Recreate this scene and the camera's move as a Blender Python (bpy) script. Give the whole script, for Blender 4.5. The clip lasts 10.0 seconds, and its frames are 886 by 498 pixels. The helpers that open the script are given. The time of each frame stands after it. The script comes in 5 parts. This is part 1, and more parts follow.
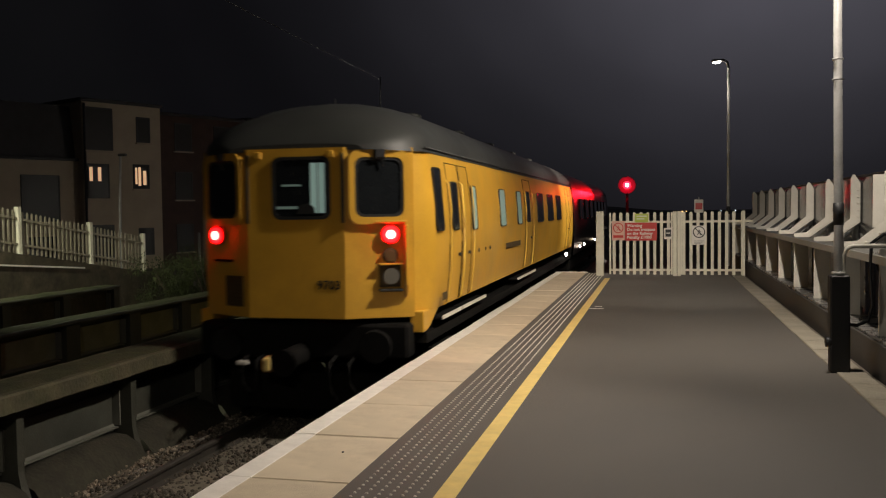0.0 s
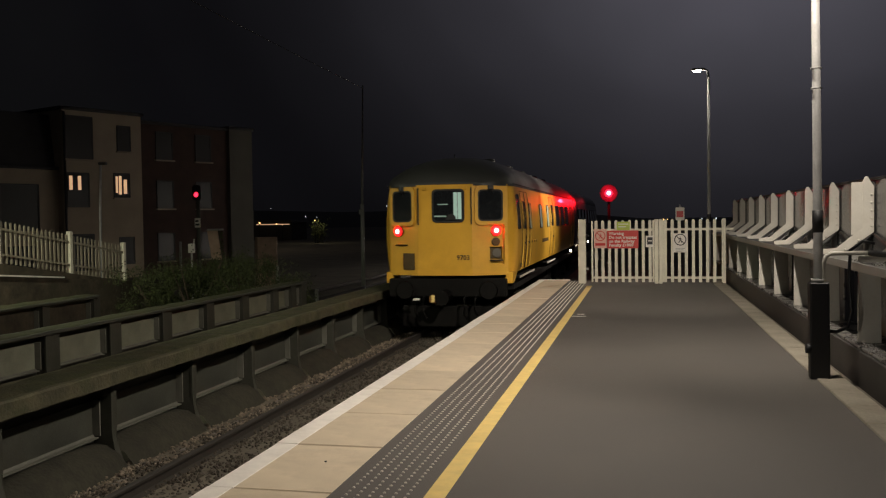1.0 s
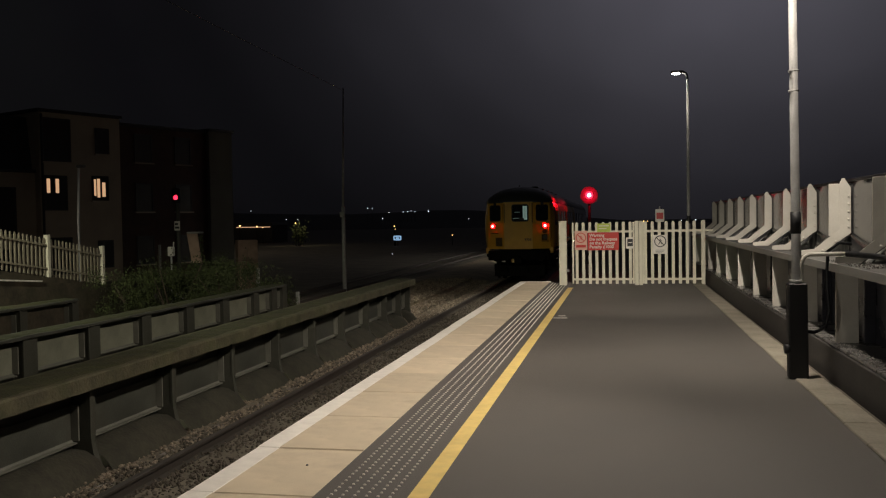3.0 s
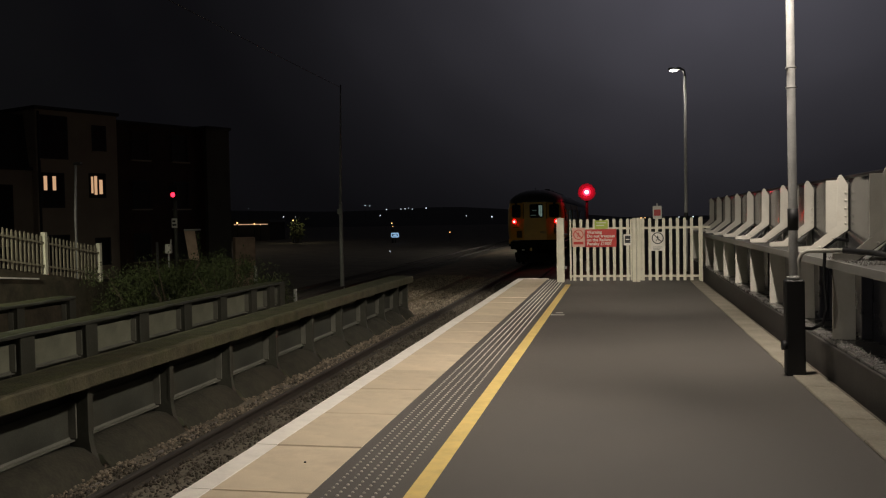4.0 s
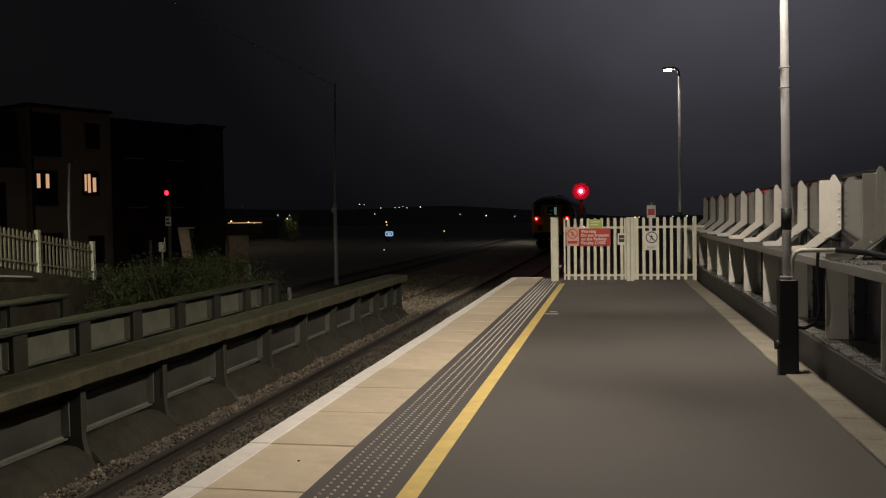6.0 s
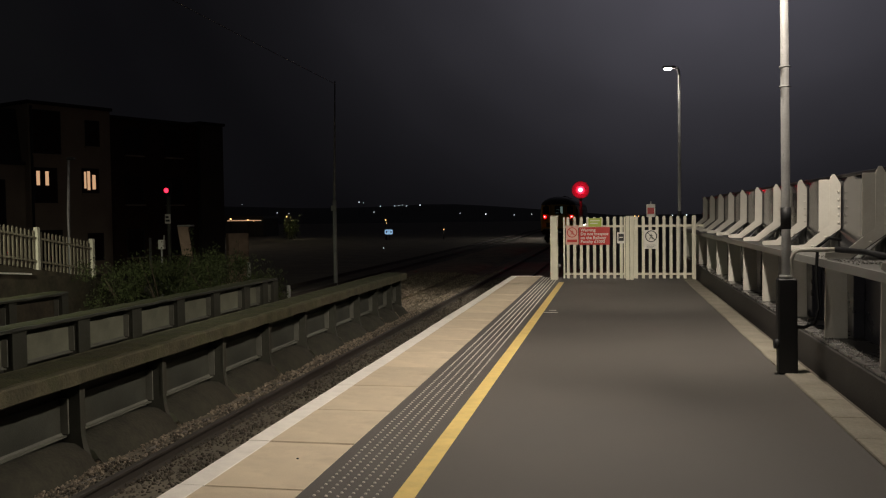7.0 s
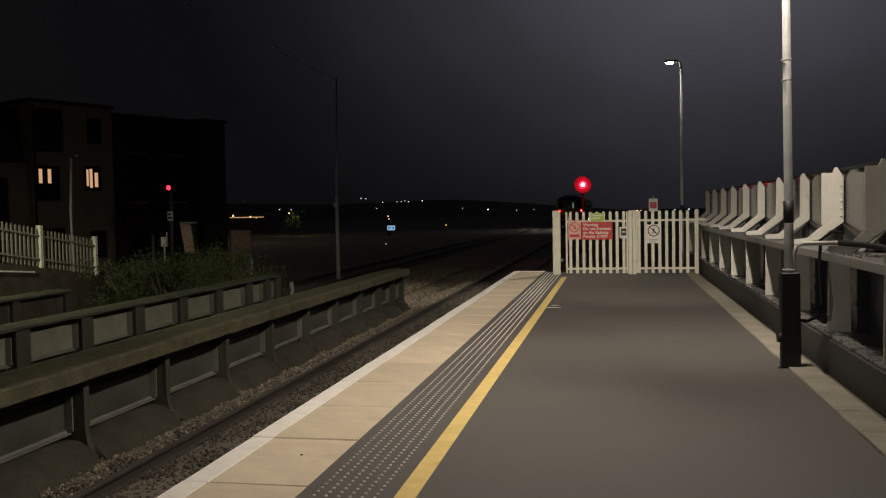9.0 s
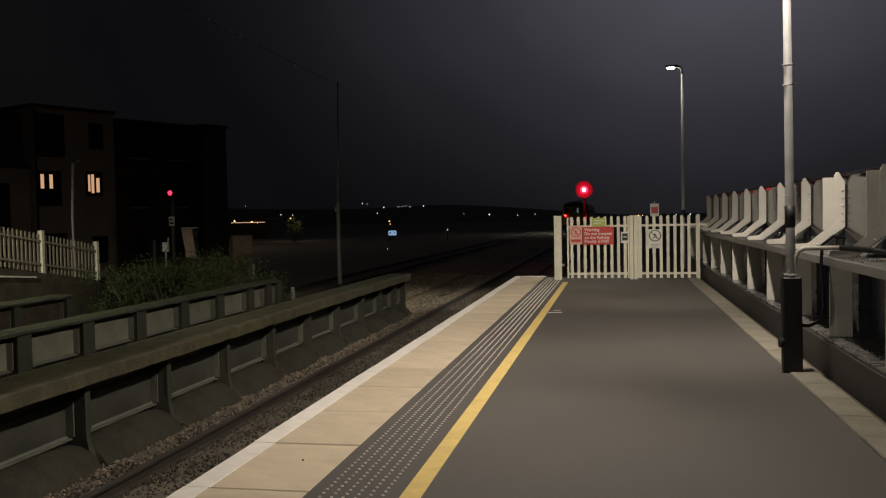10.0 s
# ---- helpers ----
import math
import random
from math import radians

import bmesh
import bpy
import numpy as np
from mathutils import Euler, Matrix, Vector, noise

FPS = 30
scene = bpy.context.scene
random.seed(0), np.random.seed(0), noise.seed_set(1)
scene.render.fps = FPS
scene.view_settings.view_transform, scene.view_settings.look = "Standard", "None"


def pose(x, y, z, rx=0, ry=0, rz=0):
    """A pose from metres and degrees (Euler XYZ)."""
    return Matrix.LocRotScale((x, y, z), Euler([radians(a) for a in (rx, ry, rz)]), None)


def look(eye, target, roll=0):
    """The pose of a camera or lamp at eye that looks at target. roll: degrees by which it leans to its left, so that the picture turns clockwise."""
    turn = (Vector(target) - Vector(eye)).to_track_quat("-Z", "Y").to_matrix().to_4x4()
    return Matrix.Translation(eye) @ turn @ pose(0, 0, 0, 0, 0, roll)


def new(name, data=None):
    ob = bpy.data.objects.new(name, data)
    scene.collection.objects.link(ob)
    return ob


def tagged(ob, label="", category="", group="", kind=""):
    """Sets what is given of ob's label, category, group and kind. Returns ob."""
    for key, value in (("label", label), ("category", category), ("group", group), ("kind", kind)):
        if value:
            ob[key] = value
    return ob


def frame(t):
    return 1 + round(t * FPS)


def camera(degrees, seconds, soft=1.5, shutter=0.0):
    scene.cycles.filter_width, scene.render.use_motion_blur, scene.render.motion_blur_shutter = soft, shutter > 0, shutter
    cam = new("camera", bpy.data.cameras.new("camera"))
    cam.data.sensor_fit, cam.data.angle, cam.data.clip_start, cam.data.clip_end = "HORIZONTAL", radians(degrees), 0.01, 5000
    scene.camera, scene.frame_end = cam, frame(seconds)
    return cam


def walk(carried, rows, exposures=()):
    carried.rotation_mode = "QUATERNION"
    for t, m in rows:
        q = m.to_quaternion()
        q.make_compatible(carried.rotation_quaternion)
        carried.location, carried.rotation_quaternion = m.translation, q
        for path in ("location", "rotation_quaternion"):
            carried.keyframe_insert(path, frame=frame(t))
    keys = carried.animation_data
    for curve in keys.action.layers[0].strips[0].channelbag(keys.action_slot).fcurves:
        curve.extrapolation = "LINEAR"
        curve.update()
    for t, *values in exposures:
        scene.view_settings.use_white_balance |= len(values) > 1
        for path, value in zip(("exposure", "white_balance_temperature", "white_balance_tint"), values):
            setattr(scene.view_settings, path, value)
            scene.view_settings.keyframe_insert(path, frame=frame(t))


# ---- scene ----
EYE = (0.0, 0.0, 1.5)
cam = camera(52.8, 10.0, soft=1.2, shutter=0.4)
PATH = [
    (0.0, look(EYE, (-2.3572, 9.7089, 1.0742), -0.709)),
    (0.5, look(EYE, (-2.2666, 9.7324, 1.1224), -0.721)),
    (1.0, look(EYE, (-2.1674, 9.7565, 1.1644), -0.824)),
    (1.5, look(EYE, (-2.0784, 9.7768, 1.1915), -0.868)),
    (2.0, look(EYE, (-2.0223, 9.7888, 1.1994), -0.919)),
    (2.5, look(EYE, (-1.9863, 9.796, 1.1959), -0.952)),
    (4.0, look(EYE, (-1.9351, 9.8049, 1.1533), -1.027)),
    (4.5, look(EYE, (-1.928, 9.8057, 1.1384), -1.062)),
    (5.0, look(EYE, (-1.9106, 9.8091, 1.1382), -1.06)),
    (5.5, look(EYE, (-1.8872, 9.8138, 1.1412), -0.995)),
    (7.0, look(EYE, (-1.8663, 9.817, 1.1198), -0.737)),
    (7.5, look(EYE, (-1.8782, 9.8135, 1.0903), -0.748)),
    (8.0, look(EYE, (-1.8884, 9.8103, 1.062), -0.817)),
    (8.5, look(EYE, (-1.8914, 9.8093, 1.053), -0.936)),
    (9.0, look(EYE, (-1.8943, 9.8096, 1.0712), -1.076)),
    (9.5, look(EYE, (-1.8986, 9.8099, 1.0989), -1.106)),
    (10.0, look(EYE, (-1.9078, 9.8093, 1.128), -1.105)),
]
walk(cam, PATH)

# ---------------------------------------------------------------- sky and lamps
world = bpy.data.worlds.new("night_sky")
scene.world = world
world.use_nodes = True
wn = world.node_tree
wn.nodes.clear()
w_out = wn.nodes.new("ShaderNodeOutputWorld")
w_bg = wn.nodes.new("ShaderNodeBackground")
w_co = wn.nodes.new("ShaderNodeTexCoord")
# misty night air: a soft haze round the direction of the platform lamp, dark away from it
w_dot = wn.nodes.new("ShaderNodeVectorMath")
w_dot.operation = "DOT_PRODUCT"
w_dot.inputs[1].default_value = (0.101, 0.909, 0.404)
w_map = wn.nodes.new("ShaderNodeMapRange")
w_map.inputs["From Min"].default_value, w_map.inputs["From Max"].default_value = 0.75, 1.0
w_ramp = wn.nodes.new("ShaderNodeValToRGB")
w_ramp.color_ramp.interpolation = "CARDINAL"
w_ramp.color_ramp.elements[0].position, w_ramp.color_ramp.elements[1].position = 0.0, 1.0
w_ramp.color_ramp.elements[0].color = (0.0040, 0.0039, 0.0044, 1)
w_ramp.color_ramp.elements[1].color = (0.085, 0.080, 0.099, 1)
for w_pos, w_val in ((0.12, 0.0034), (0.2, 0.0036), (0.4, 0.0044), (0.6, 0.0096), (0.72, 0.0188), (0.82, 0.0345), (0.90, 0.0580)):
    w_el = w_ramp.color_ramp.elements.new(w_pos)
    w_el.color = (w_val * 1.02, w_val * 0.975, w_val * 1.18, 1)
wn.links.new(w_co.outputs["Generated"], w_dot.inputs[0])
wn.links.new(w_dot.outputs["Value"], w_map.inputs["Value"])
wn.links.new(w_map.outputs["Result"], w_ramp.inputs[0])
w_cloud = wn.nodes.new("ShaderNodeTexNoise")
w_cloud.inputs["Scale"].default_value, w_cloud.inputs["Detail"].default_value = 3.2, 3.0
w_amt = wn.nodes.new("ShaderNodeMapRange")
w_amt.inputs["From Min"].default_value, w_amt.inputs["From Max"].default_value = 0.3, 0.7
w_amt.inputs["To Min"].default_value, w_amt.inputs["To Max"].default_value = 0.86, 1.26
w_mul = wn.nodes.new("ShaderNodeVectorMath")
w_mul.operation = "SCALE"
wn.links.new(w_co.outputs["Generated"], w_cloud.inputs["Vector"])
w_xyz = wn.nodes.new("ShaderNodeSeparateXYZ")
w_low = wn.nodes.new("ShaderNodeMapRange")
w_low.inputs["From Min"].default_value, w_low.inputs["From Max"].default_value = -0.01, 0.16
w_low.inputs["To Min"].default_value, w_low.inputs["To Max"].default_value = 0.88, 1.0
w_both = wn.nodes.new("ShaderNodeMath")
w_both.operation = "MULTIPLY"
wn.links.new(w_co.outputs["Generated"], w_xyz.inputs[0])
wn.links.new(w_xyz.outputs["Z"], w_low.inputs["Value"])
wn.links.new(w_low.outputs["Result"], w_both.inputs[0])
wn.links.new(w_amt.outputs["Result"], w_both.inputs[1])
wn.links.new(w_cloud.outputs["Fac"], w_amt.inputs["Value"])
wn.links.new(w_ramp.outputs[0], w_mul.inputs[0])
wn.links.new(w_both.outputs[0], w_mul.inputs["Scale"])
wn.links.new(w_mul.outputs[0], w_bg.inputs[0])
wn.links.new(w_bg.outputs[0], w_out.inputs[0])
w_bg.inputs[1].default_value = 1.0


def lamp_light(name, kind, place, target, power, colour, size=0.3, spread=150):
    data = bpy.data.lights.new(name, kind)
    data.energy, data.color = power, colour
    if kind == "AREA":
        data.shape, data.size = "DISK", size
        data.spread = radians(spread)
    elif kind == "SPOT":
        data.spot_size, data.spot_blend, data.shadow_soft_size = radians(spread), (0.5 if spread > 100 else 1.0), size
    else:
        data.shadow_soft_size = size
    ob = new(name, data)
    ob.matrix_world = look(place, target)
    return ob


WARM = (1.0, 0.885, 0.745)
LAMPS_Y = (-21.0, -6.0, 8.5, 24.0)      # the row of platform lamps
for n_lamp, ly in enumerate(LAMPS_Y):
    lx = (1.26, 1.26, 1.26, 1.42)[n_lamp]
    pool, ahead, fill, behind, side = ((120, 150, 0, 150, 100), (100, 520, 0, 300, 60), (550, 2250, 780, 460, 740), (30, 0, 0, 420, 300))[n_lamp]
    # each lantern throws a weak pool below and wide lobes along and across the platform
    lamp_light("platform_and_fill_light", "SPOT", (lx, ly, 5.12), (lx - 2.5, ly + 0.4, 0), pool, WARM, 0.10, 136)
    for aim, watts, cone in (((lx - (3.2 if n_lamp == 1 else 1.0), ly + 9.6, 0.3), ahead, 42), ((lx - 1.4, ly + 3.8, 0.0), fill, 98), ((lx - 3.0, ly - 3.0, 0.0), behind, 58), ((lx - 7.0, ly - 1.5, 0.0), side, 96), ((lx - 7.0, ly + 8.0, 0.0), side * 0.9 if n_lamp < 3 else 0, 64), ((lx - 6.0, ly + 9.5, -0.5), 1000 if n_lamp == 2 else 0, 36), ((lx - 6.6, ly + 2.5, -1.0), 1900 if n_lamp == 3 else 0, 54)):
        if watts:
            lamp_light("platform_and_fill_light", "SPOT", (lx - 0.05, ly + 0.02, 5.12), aim, watts, WARM, 0.10, cone)
# red signal beam thrown back along the line, towards the platform
for drop, watts in ((0.30, 1400), (1.15, 1000)):
    lamp_light("signal_light", "SPOT", (-1.55, 44.6, 2.66), (-2.90, 30.0, 2.66 - drop), watts, (1.0, 0.003, 0.008), 0.10, 8.0)
# red point added before the lens, so the backboard shows a halo
lamp_light("signal_light", "POINT", (-1.55, 44.84, 2.66), (-1.55, 40, 2.66), 20, (1.0, 0.004, 0.03), 0.05)
# lamp by the far tree, then two unseen fills added for house and yard
lamp_light("street_light", "POINT", (-39.7, 106.0, 2.0), (-40, 108, 0), 70, (1.0, 0.86, 0.5), 0.1)
lamp_light("street_light", "POINT", (-17.0, 30.0, 6.0), (-22, 40, 0), 5, (1.0, 0.80, 0.52), 0.2)
lamp_light("street_light", "POINT", (-42.0, 78.0, 9.0), (-22, 60, 0), 700, (1.0, 0.84, 0.62), 0.3)
# lamp assumed out of view on the opposite platform: fence beam, wide pool
lamp_light("platform_and_fill_light", "SPOT", (-12.6, 11.5, 4.6), (-15.2, 19.0, 0.4), 1150, (1.0, 0.94, 0.72), 0.12, 48)
# unseen narrow fill, added only to brighten the near parapet gussets
lamp_light("platform_and_fill_light", "SPOT", (-12.6, -6.0, 4.6), (2.4, 9.2, 0.95), 1500, (1.0, 0.92, 0.78), 0.12, 15)
lamp_light("platform_and_fill_light", "SPOT", (-12.6, 11.5, 4.6), (-11.0, 14.5, 0.0), 850, (0.97, 1.0, 0.70), 0.12, 118)
scene.view_settings.exposure = 0.0


# ---------------------------------------------------------------- materials
def mat(name, colour, rough=0.6, metal=0.0, vary=0.25, scale=6.0, bump=0.15, fine=60.0, dirt=None, dirt_amount=0.0, island=0.0, spec=0.5, coat=0.0):
    m = bpy.data.materials.new(name)
    m.use_nodes = True
    nt = m.node_tree
    b = nt.nodes["Principled BSDF"]
    co = nt.nodes.new("ShaderNodeTexCoord")
    big = nt.nodes.new("ShaderNodeTexNoise")
    big.inputs["Scale"].default_value = scale
    big.inputs["Detail"].default_value = 5
    small = nt.nodes.new("ShaderNodeTexNoise")
    small.inputs["Scale"].default_value = fine
    small.inputs["Detail"].default_value = 3
    nt.links.new(co.outputs["Object"], big.inputs["Vector"])
    nt.links.new(co.outputs["Object"], small.inputs["Vector"])
    ramp = nt.nodes.new("ShaderNodeValToRGB")
    ramp.color_ramp.elements[0].position, ramp.color_ramp.elements[1].position = 0.3, 0.7
    lo = [c * (1 - vary) for c in colour]
    hi = [min(1, c * (1 + vary * 0.7)) for c in colour]
    ramp.color_ramp.elements[0].color, ramp.color_ramp.elements[1].color = (*lo, 1), (*hi, 1)
    nt.links.new(big.outputs["Fac"], ramp.inputs[0])
    last = ramp.outputs[0]
    grain = nt.nodes.new("ShaderNodeMix")
    grain.data_type, grain.blend_type = "RGBA", "OVERLAY"
    grain.inputs["Factor"].default_value = 0.35 * min(1, vary * 3)
    nt.links.new(last, grain.inputs["A"])
    nt.links.new(small.outputs["Fac"], grain.inputs["B"])
    last = grain.outputs["Result"]
    if dirt:
        third = nt.nodes.new("ShaderNodeTexNoise")
        third.inputs["Scale"].default_value, third.inputs["Detail"].default_value = scale * 0.45, 8
        third.inputs["Roughness"].default_value = 0.7
        nt.links.new(co.outputs["Object"], third.inputs["Vector"])
        cut = nt.nodes.new("ShaderNodeMapRange")
        cut.inputs["From Min"].default_value, cut.inputs["From Max"].default_value = 0.48, 0.72
        cut.inputs["To Max"].default_value = dirt_amount
        nt.links.new(third.outputs["Fac"], cut.inputs["Value"])
        mix = nt.nodes.new("ShaderNodeMix")
        mix.data_type = "RGBA"
        nt.links.new(cut.outputs["Result"], mix.inputs["Factor"])
        nt.links.new(last, mix.inputs["A"])
        mix.inputs["B"].default_value = (*dirt, 1)
        last = mix.outputs["Result"]
    if island:
        info = nt.nodes.new("ShaderNodeObjectInfo")
        geo = nt.nodes.new("ShaderNodeNewGeometry")
        add = nt.nodes.new("ShaderNodeMath")
        add.operation = "ADD"
        nt.links.new(info.outputs["Random"], add.inputs[0])
        nt.links.new(geo.outputs["Random Per Island"], add.inputs[1])
        frac = nt.nodes.new("ShaderNodeMath")
        frac.operation = "FRACT"
        nt.links.new(add.outputs[0], frac.inputs[0])
        rng = nt.nodes.new("ShaderNodeMapRange")
        rng.inputs["To Min"].default_value, rng.inputs["To Max"].default_value = 1 - island, 1 + island
        nt.links.new(frac.outputs[0], rng.inputs["Value"])
        hsv = nt.nodes.new("ShaderNodeHueSaturation")
        nt.links.new(rng.outputs["Result"], hsv.inputs["Value"])
        nt.links.new(last, hsv.inputs["Color"])
        last = hsv.outputs["Color"]
    nt.links.new(last, b.inputs["Base Color"])
    rr = nt.nodes.new("ShaderNodeMapRange")
    rr.inputs["To Min"].default_value, rr.inputs["To Max"].default_value = max(0.03, rough - 0.12), min(1, rough + 0.12)
    nt.links.new(big.outputs["Fac"], rr.inputs["Value"])
    nt.links.new(rr.outputs["Result"], b.inputs["Roughness"])
    b.inputs["Metallic"].default_value = metal
    b.inputs["Specular IOR Level"].default_value = spec
    b.inputs["Coat Weight"].default_value = coat
    if bump:
        bp = nt.nodes.new("ShaderNodeBump")
        bp.inputs["Strength"].default_value, bp.inputs["Distance"].default_value = bump, 0.01
        nt.links.new(small.outputs["Fac"], bp.inputs["Height"])
        nt.links.new(bp.outputs[0], b.inputs["Normal"])
    return m


def glow(name, colour, strength):
    m = bpy.data.materials.new(name)
    m.use_nodes = True
    b = m.node_tree.nodes["Principled BSDF"]
    b.inputs["Base Color"].default_value = (*[min(0.8, c) for c in colour], 1)
    b.inputs["Emission Color"].default_value = (*colour, 1)
    b.inputs["Emission Strength"].default_value = strength
    return m


def plain(name, colour, rough=0.4, metal=0.0):
    return mat(name, colour, rough, metal, vary=0.06, bump=0.0)


M_TARMAC = mat("grey_resin_surfacing", (0.116, 0.106, 0.094), 0.66, vary=0.10, scale=1.3, bump=0.35, fine=260, dirt=(0.095, 0.088, 0.080), dirt_amount=0.55)
M_SLAB = mat("concrete_coping", (0.63, 0.53, 0.39), 0.8, vary=0.10, scale=3, bump=0.25, fine=130, dirt=(0.36, 0.29, 0.21), dirt_amount=0.6, island=0.09)
M_TACT = mat("tactile_grey", (0.115, 0.105, 0.095), 0.6, vary=0.12, scale=5, bump=0.2, fine=140)
M_STUD = mat("stud_worn_concrete", (0.76, 0.72, 0.64), 0.5, vary=0.15, scale=20, bump=0.0)
M_WHITE_LINE = mat("white_line_paint", (0.86, 0.82, 0.76), 0.6, vary=0.08, scale=9, bump=0.2, fine=90, dirt=(0.5, 0.45, 0.4), dirt_amount=0.35)
M_YELLOW_LINE = mat("yellow_line_paint", (0.89, 0.67, 0.24), 0.55, vary=0.08, scale=9, bump=0.2, fine=90, dirt=(0.5, 0.33, 0.1), dirt_amount=0.35)
M_KERB = mat("kerb_stone", (0.30, 0.272, 0.218), 0.85, vary=0.22, scale=4, bump=0.5, fine=50, dirt=(0.2, 0.17, 0.13), dirt_amount=0.7, island=0.08)
M_BRICK_WALL = mat("platform_wall_brick", (0.12, 0.10, 0.08), 0.9, vary=0.3, scale=7, bump=0.5)
M_BALLAST_PALE = mat("pale_ballast_stone", (0.24, 0.20, 0.15), 0.9, vary=0.35, scale=30, bump=0.6, fine=90, island=0.45)
M_BALLAST = mat("ballast_stone", (0.090, 0.078, 0.060), 0.9, vary=0.35, scale=30, bump=0.6, fine=90, island=0.5)
M_GROUND = mat("dark_cess_soil", (0.135, 0.118, 0.090), 0.95, vary=0.35, scale=0.7, bump=0.6, fine=18)
M_RAIL = mat("rusted_rail", (0.042, 0.036, 0.030), 0.75, metal=0.1, vary=0.25, scale=14)
M_RAIL_TOP = mat("worn_rail_head", (0.060, 0.055, 0.048), 0.7, metal=0.1, vary=0.15, scale=14)
M_SLEEPER = mat("concrete_sleeper", (0.20, 0.18, 0.16), 0.9, vary=0.25, scale=8)
M_GIRD = mat("weathered_grey_girder", (0.060, 0.060, 0.048), 0.6, vary=0.25, scale=2.2, bump=0.3, dirt=(0.036, 0.038, 0.025), dirt_amount=0.8)
M_GIRD_PANEL = mat("grey_green_panel", (0.064, 0.066, 0.055), 0.5, vary=0.4, scale=2.4, bump=0.15, dirt=(0.05, 0.045, 0.032), dirt_amount=0.75)
M_OUTER_PANEL = mat("pale_grey_green_panel", (0.235, 0.238, 0.18), 0.55, vary=0.3, scale=2.4, bump=0.15, dirt=(0.09, 0.085, 0.05), dirt_amount=0.6)
M_GIRD_CAP = mat("brown_stained_beam", (0.085, 0.078, 0.045), 0.85, vary=0.45, scale=3.5, bump=0.9, fine=32, dirt=(0.045, 0.055, 0.018), dirt_amount=0.9)
M_BANK = mat("rough_brown_masonry_bank", (0.075, 0.062, 0.042), 0.95, vary=0.5, scale=2.2, bump=0.9, fine=14, dirt=(0.05, 0.05, 0.028), dirt_amount=0.8)
M_MOSS = mat("dark_moss", (0.040, 0.043, 0.015), 0.95, vary=0.5, scale=5, bump=1.0, fine=40, dirt=(0.055, 0.044, 0.024), dirt_amount=0.9)
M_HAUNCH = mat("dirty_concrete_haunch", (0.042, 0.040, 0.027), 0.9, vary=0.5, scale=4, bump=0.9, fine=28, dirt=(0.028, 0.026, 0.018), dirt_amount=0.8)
M_WSTEEL = mat("white_painted_steel", (0.54, 0.52, 0.47), 0.5, vary=0.08, scale=4, bump=0.12, dirt=(0.40, 0.36, 0.30), dirt_amount=0.35)
M_GSTEEL = mat("grey_painted_steel", (0.26, 0.26, 0.25), 0.4, vary=0.12, scale=3, bump=0.1, dirt=(0.2, 0.19, 0.18), dirt_amount=0.4)
# halved grey steel: shade on flanges and ledge put into the colour
M_SHADE_STEEL = mat("weathered_shaded_steel", (0.13, 0.128, 0.12), 0.5, vary=0.2, scale=3, bump=0.1, dirt=(0.08, 0.07, 0.06), dirt_amount=0.5)
M_DSTEEL = mat("dark_gloss_panel", (0.034, 0.034, 0.043), 0.30, vary=0.25, scale=3, bump=0.05)
M_GLOSS = mat("dark_gloss_web", (0.05, 0.05, 0.053), 0.16, vary=0.25, scale=2, bump=0.0)
M_BLACK = mat("black_rubbery_paint", (0.009, 0.009, 0.011), 0.55, vary=0.2, scale=8, bump=0.1)
M_FLANGE = mat("damp_grey_flange", (0.15, 0.145, 0.14), 0.28, vary=0.3, scale=5, bump=0.4, fine=40)
M_PLINTH = mat("dark_grey_plinth", (0.068, 0.063, 0.060), 0.7, vary=0.3, scale=4, bump=0.3)
M_WET = mat("wet_grit", (0.25, 0.24, 0.23), 0.12, vary=0.2, scale=20, bump=0.0)
M_FENCE = mat("cream_white_fence_paint", (0.74, 0.71, 0.58), 0.5, vary=0.08, scale=5, bump=0.1, dirt=(0.5, 0.46, 0.34), dirt_amount=0.4)
# darker copy of the fence cream, for the ramp pales and rails
M_FENCE_DARKER = mat("darker_cream_fence", (0.31, 0.28, 0.21), 0.6, vary=0.15, scale=5, bump=0.1, dirt=(0.2, 0.18, 0.12), dirt_amount=0.5)
M_ANGLE = mat("worn_angle_iron", (0.15, 0.15, 0.125), 0.5, vary=0.2, scale=4, bump=0.1)
M_GALV = mat("galvanised_steel", (0.39, 0.387, 0.383), 0.6, metal=0.1, vary=0.15, scale=9, bump=0.05)
M_TRAIN = mat("rail_yellow_paint", (0.66, 0.362, 0.036), 0.42, vary=0.12, scale=1.4, bump=0.05, dirt=(0.40, 0.22, 0.03), dirt_amount=0.55, coat=0.06)
M_ROOF = mat("grey_coach_roof", (0.033, 0.035, 0.033), 0.55, vary=0.15, scale=1.5, bump=0.05, dirt=(0.028, 0.028, 0.026), dirt_amount=0.5)
M_UNDER = mat("underframe_grime", (0.007, 0.0065, 0.006), 0.9, vary=0.4, scale=6, bump=0.3, spec=0.15)
M_LEAD = mat("dark_grimy_vehicle_paint", (0.018, 0.016, 0.016), 0.35, vary=0.25, scale=2, bump=0.05)
M_GRILLE = mat("brown_black_grille", (0.085, 0.052, 0.016), 0.7, vary=0.2, scale=9, bump=0.1)
M_HEADLAMP = plain("clear_headlamp_glass", (0.14, 0.13, 0.11), 0.12)
M_RUST = mat("orange_rust", (0.30, 0.15, 0.04), 0.8, vary=0.35, scale=9, bump=0.4)
M_GLASS = plain("dark_tinted_glass", (0.012, 0.014, 0.016), 0.06)
M_RUBBER = plain("black_rubber", (0.012, 0.012, 0.012), 0.6)
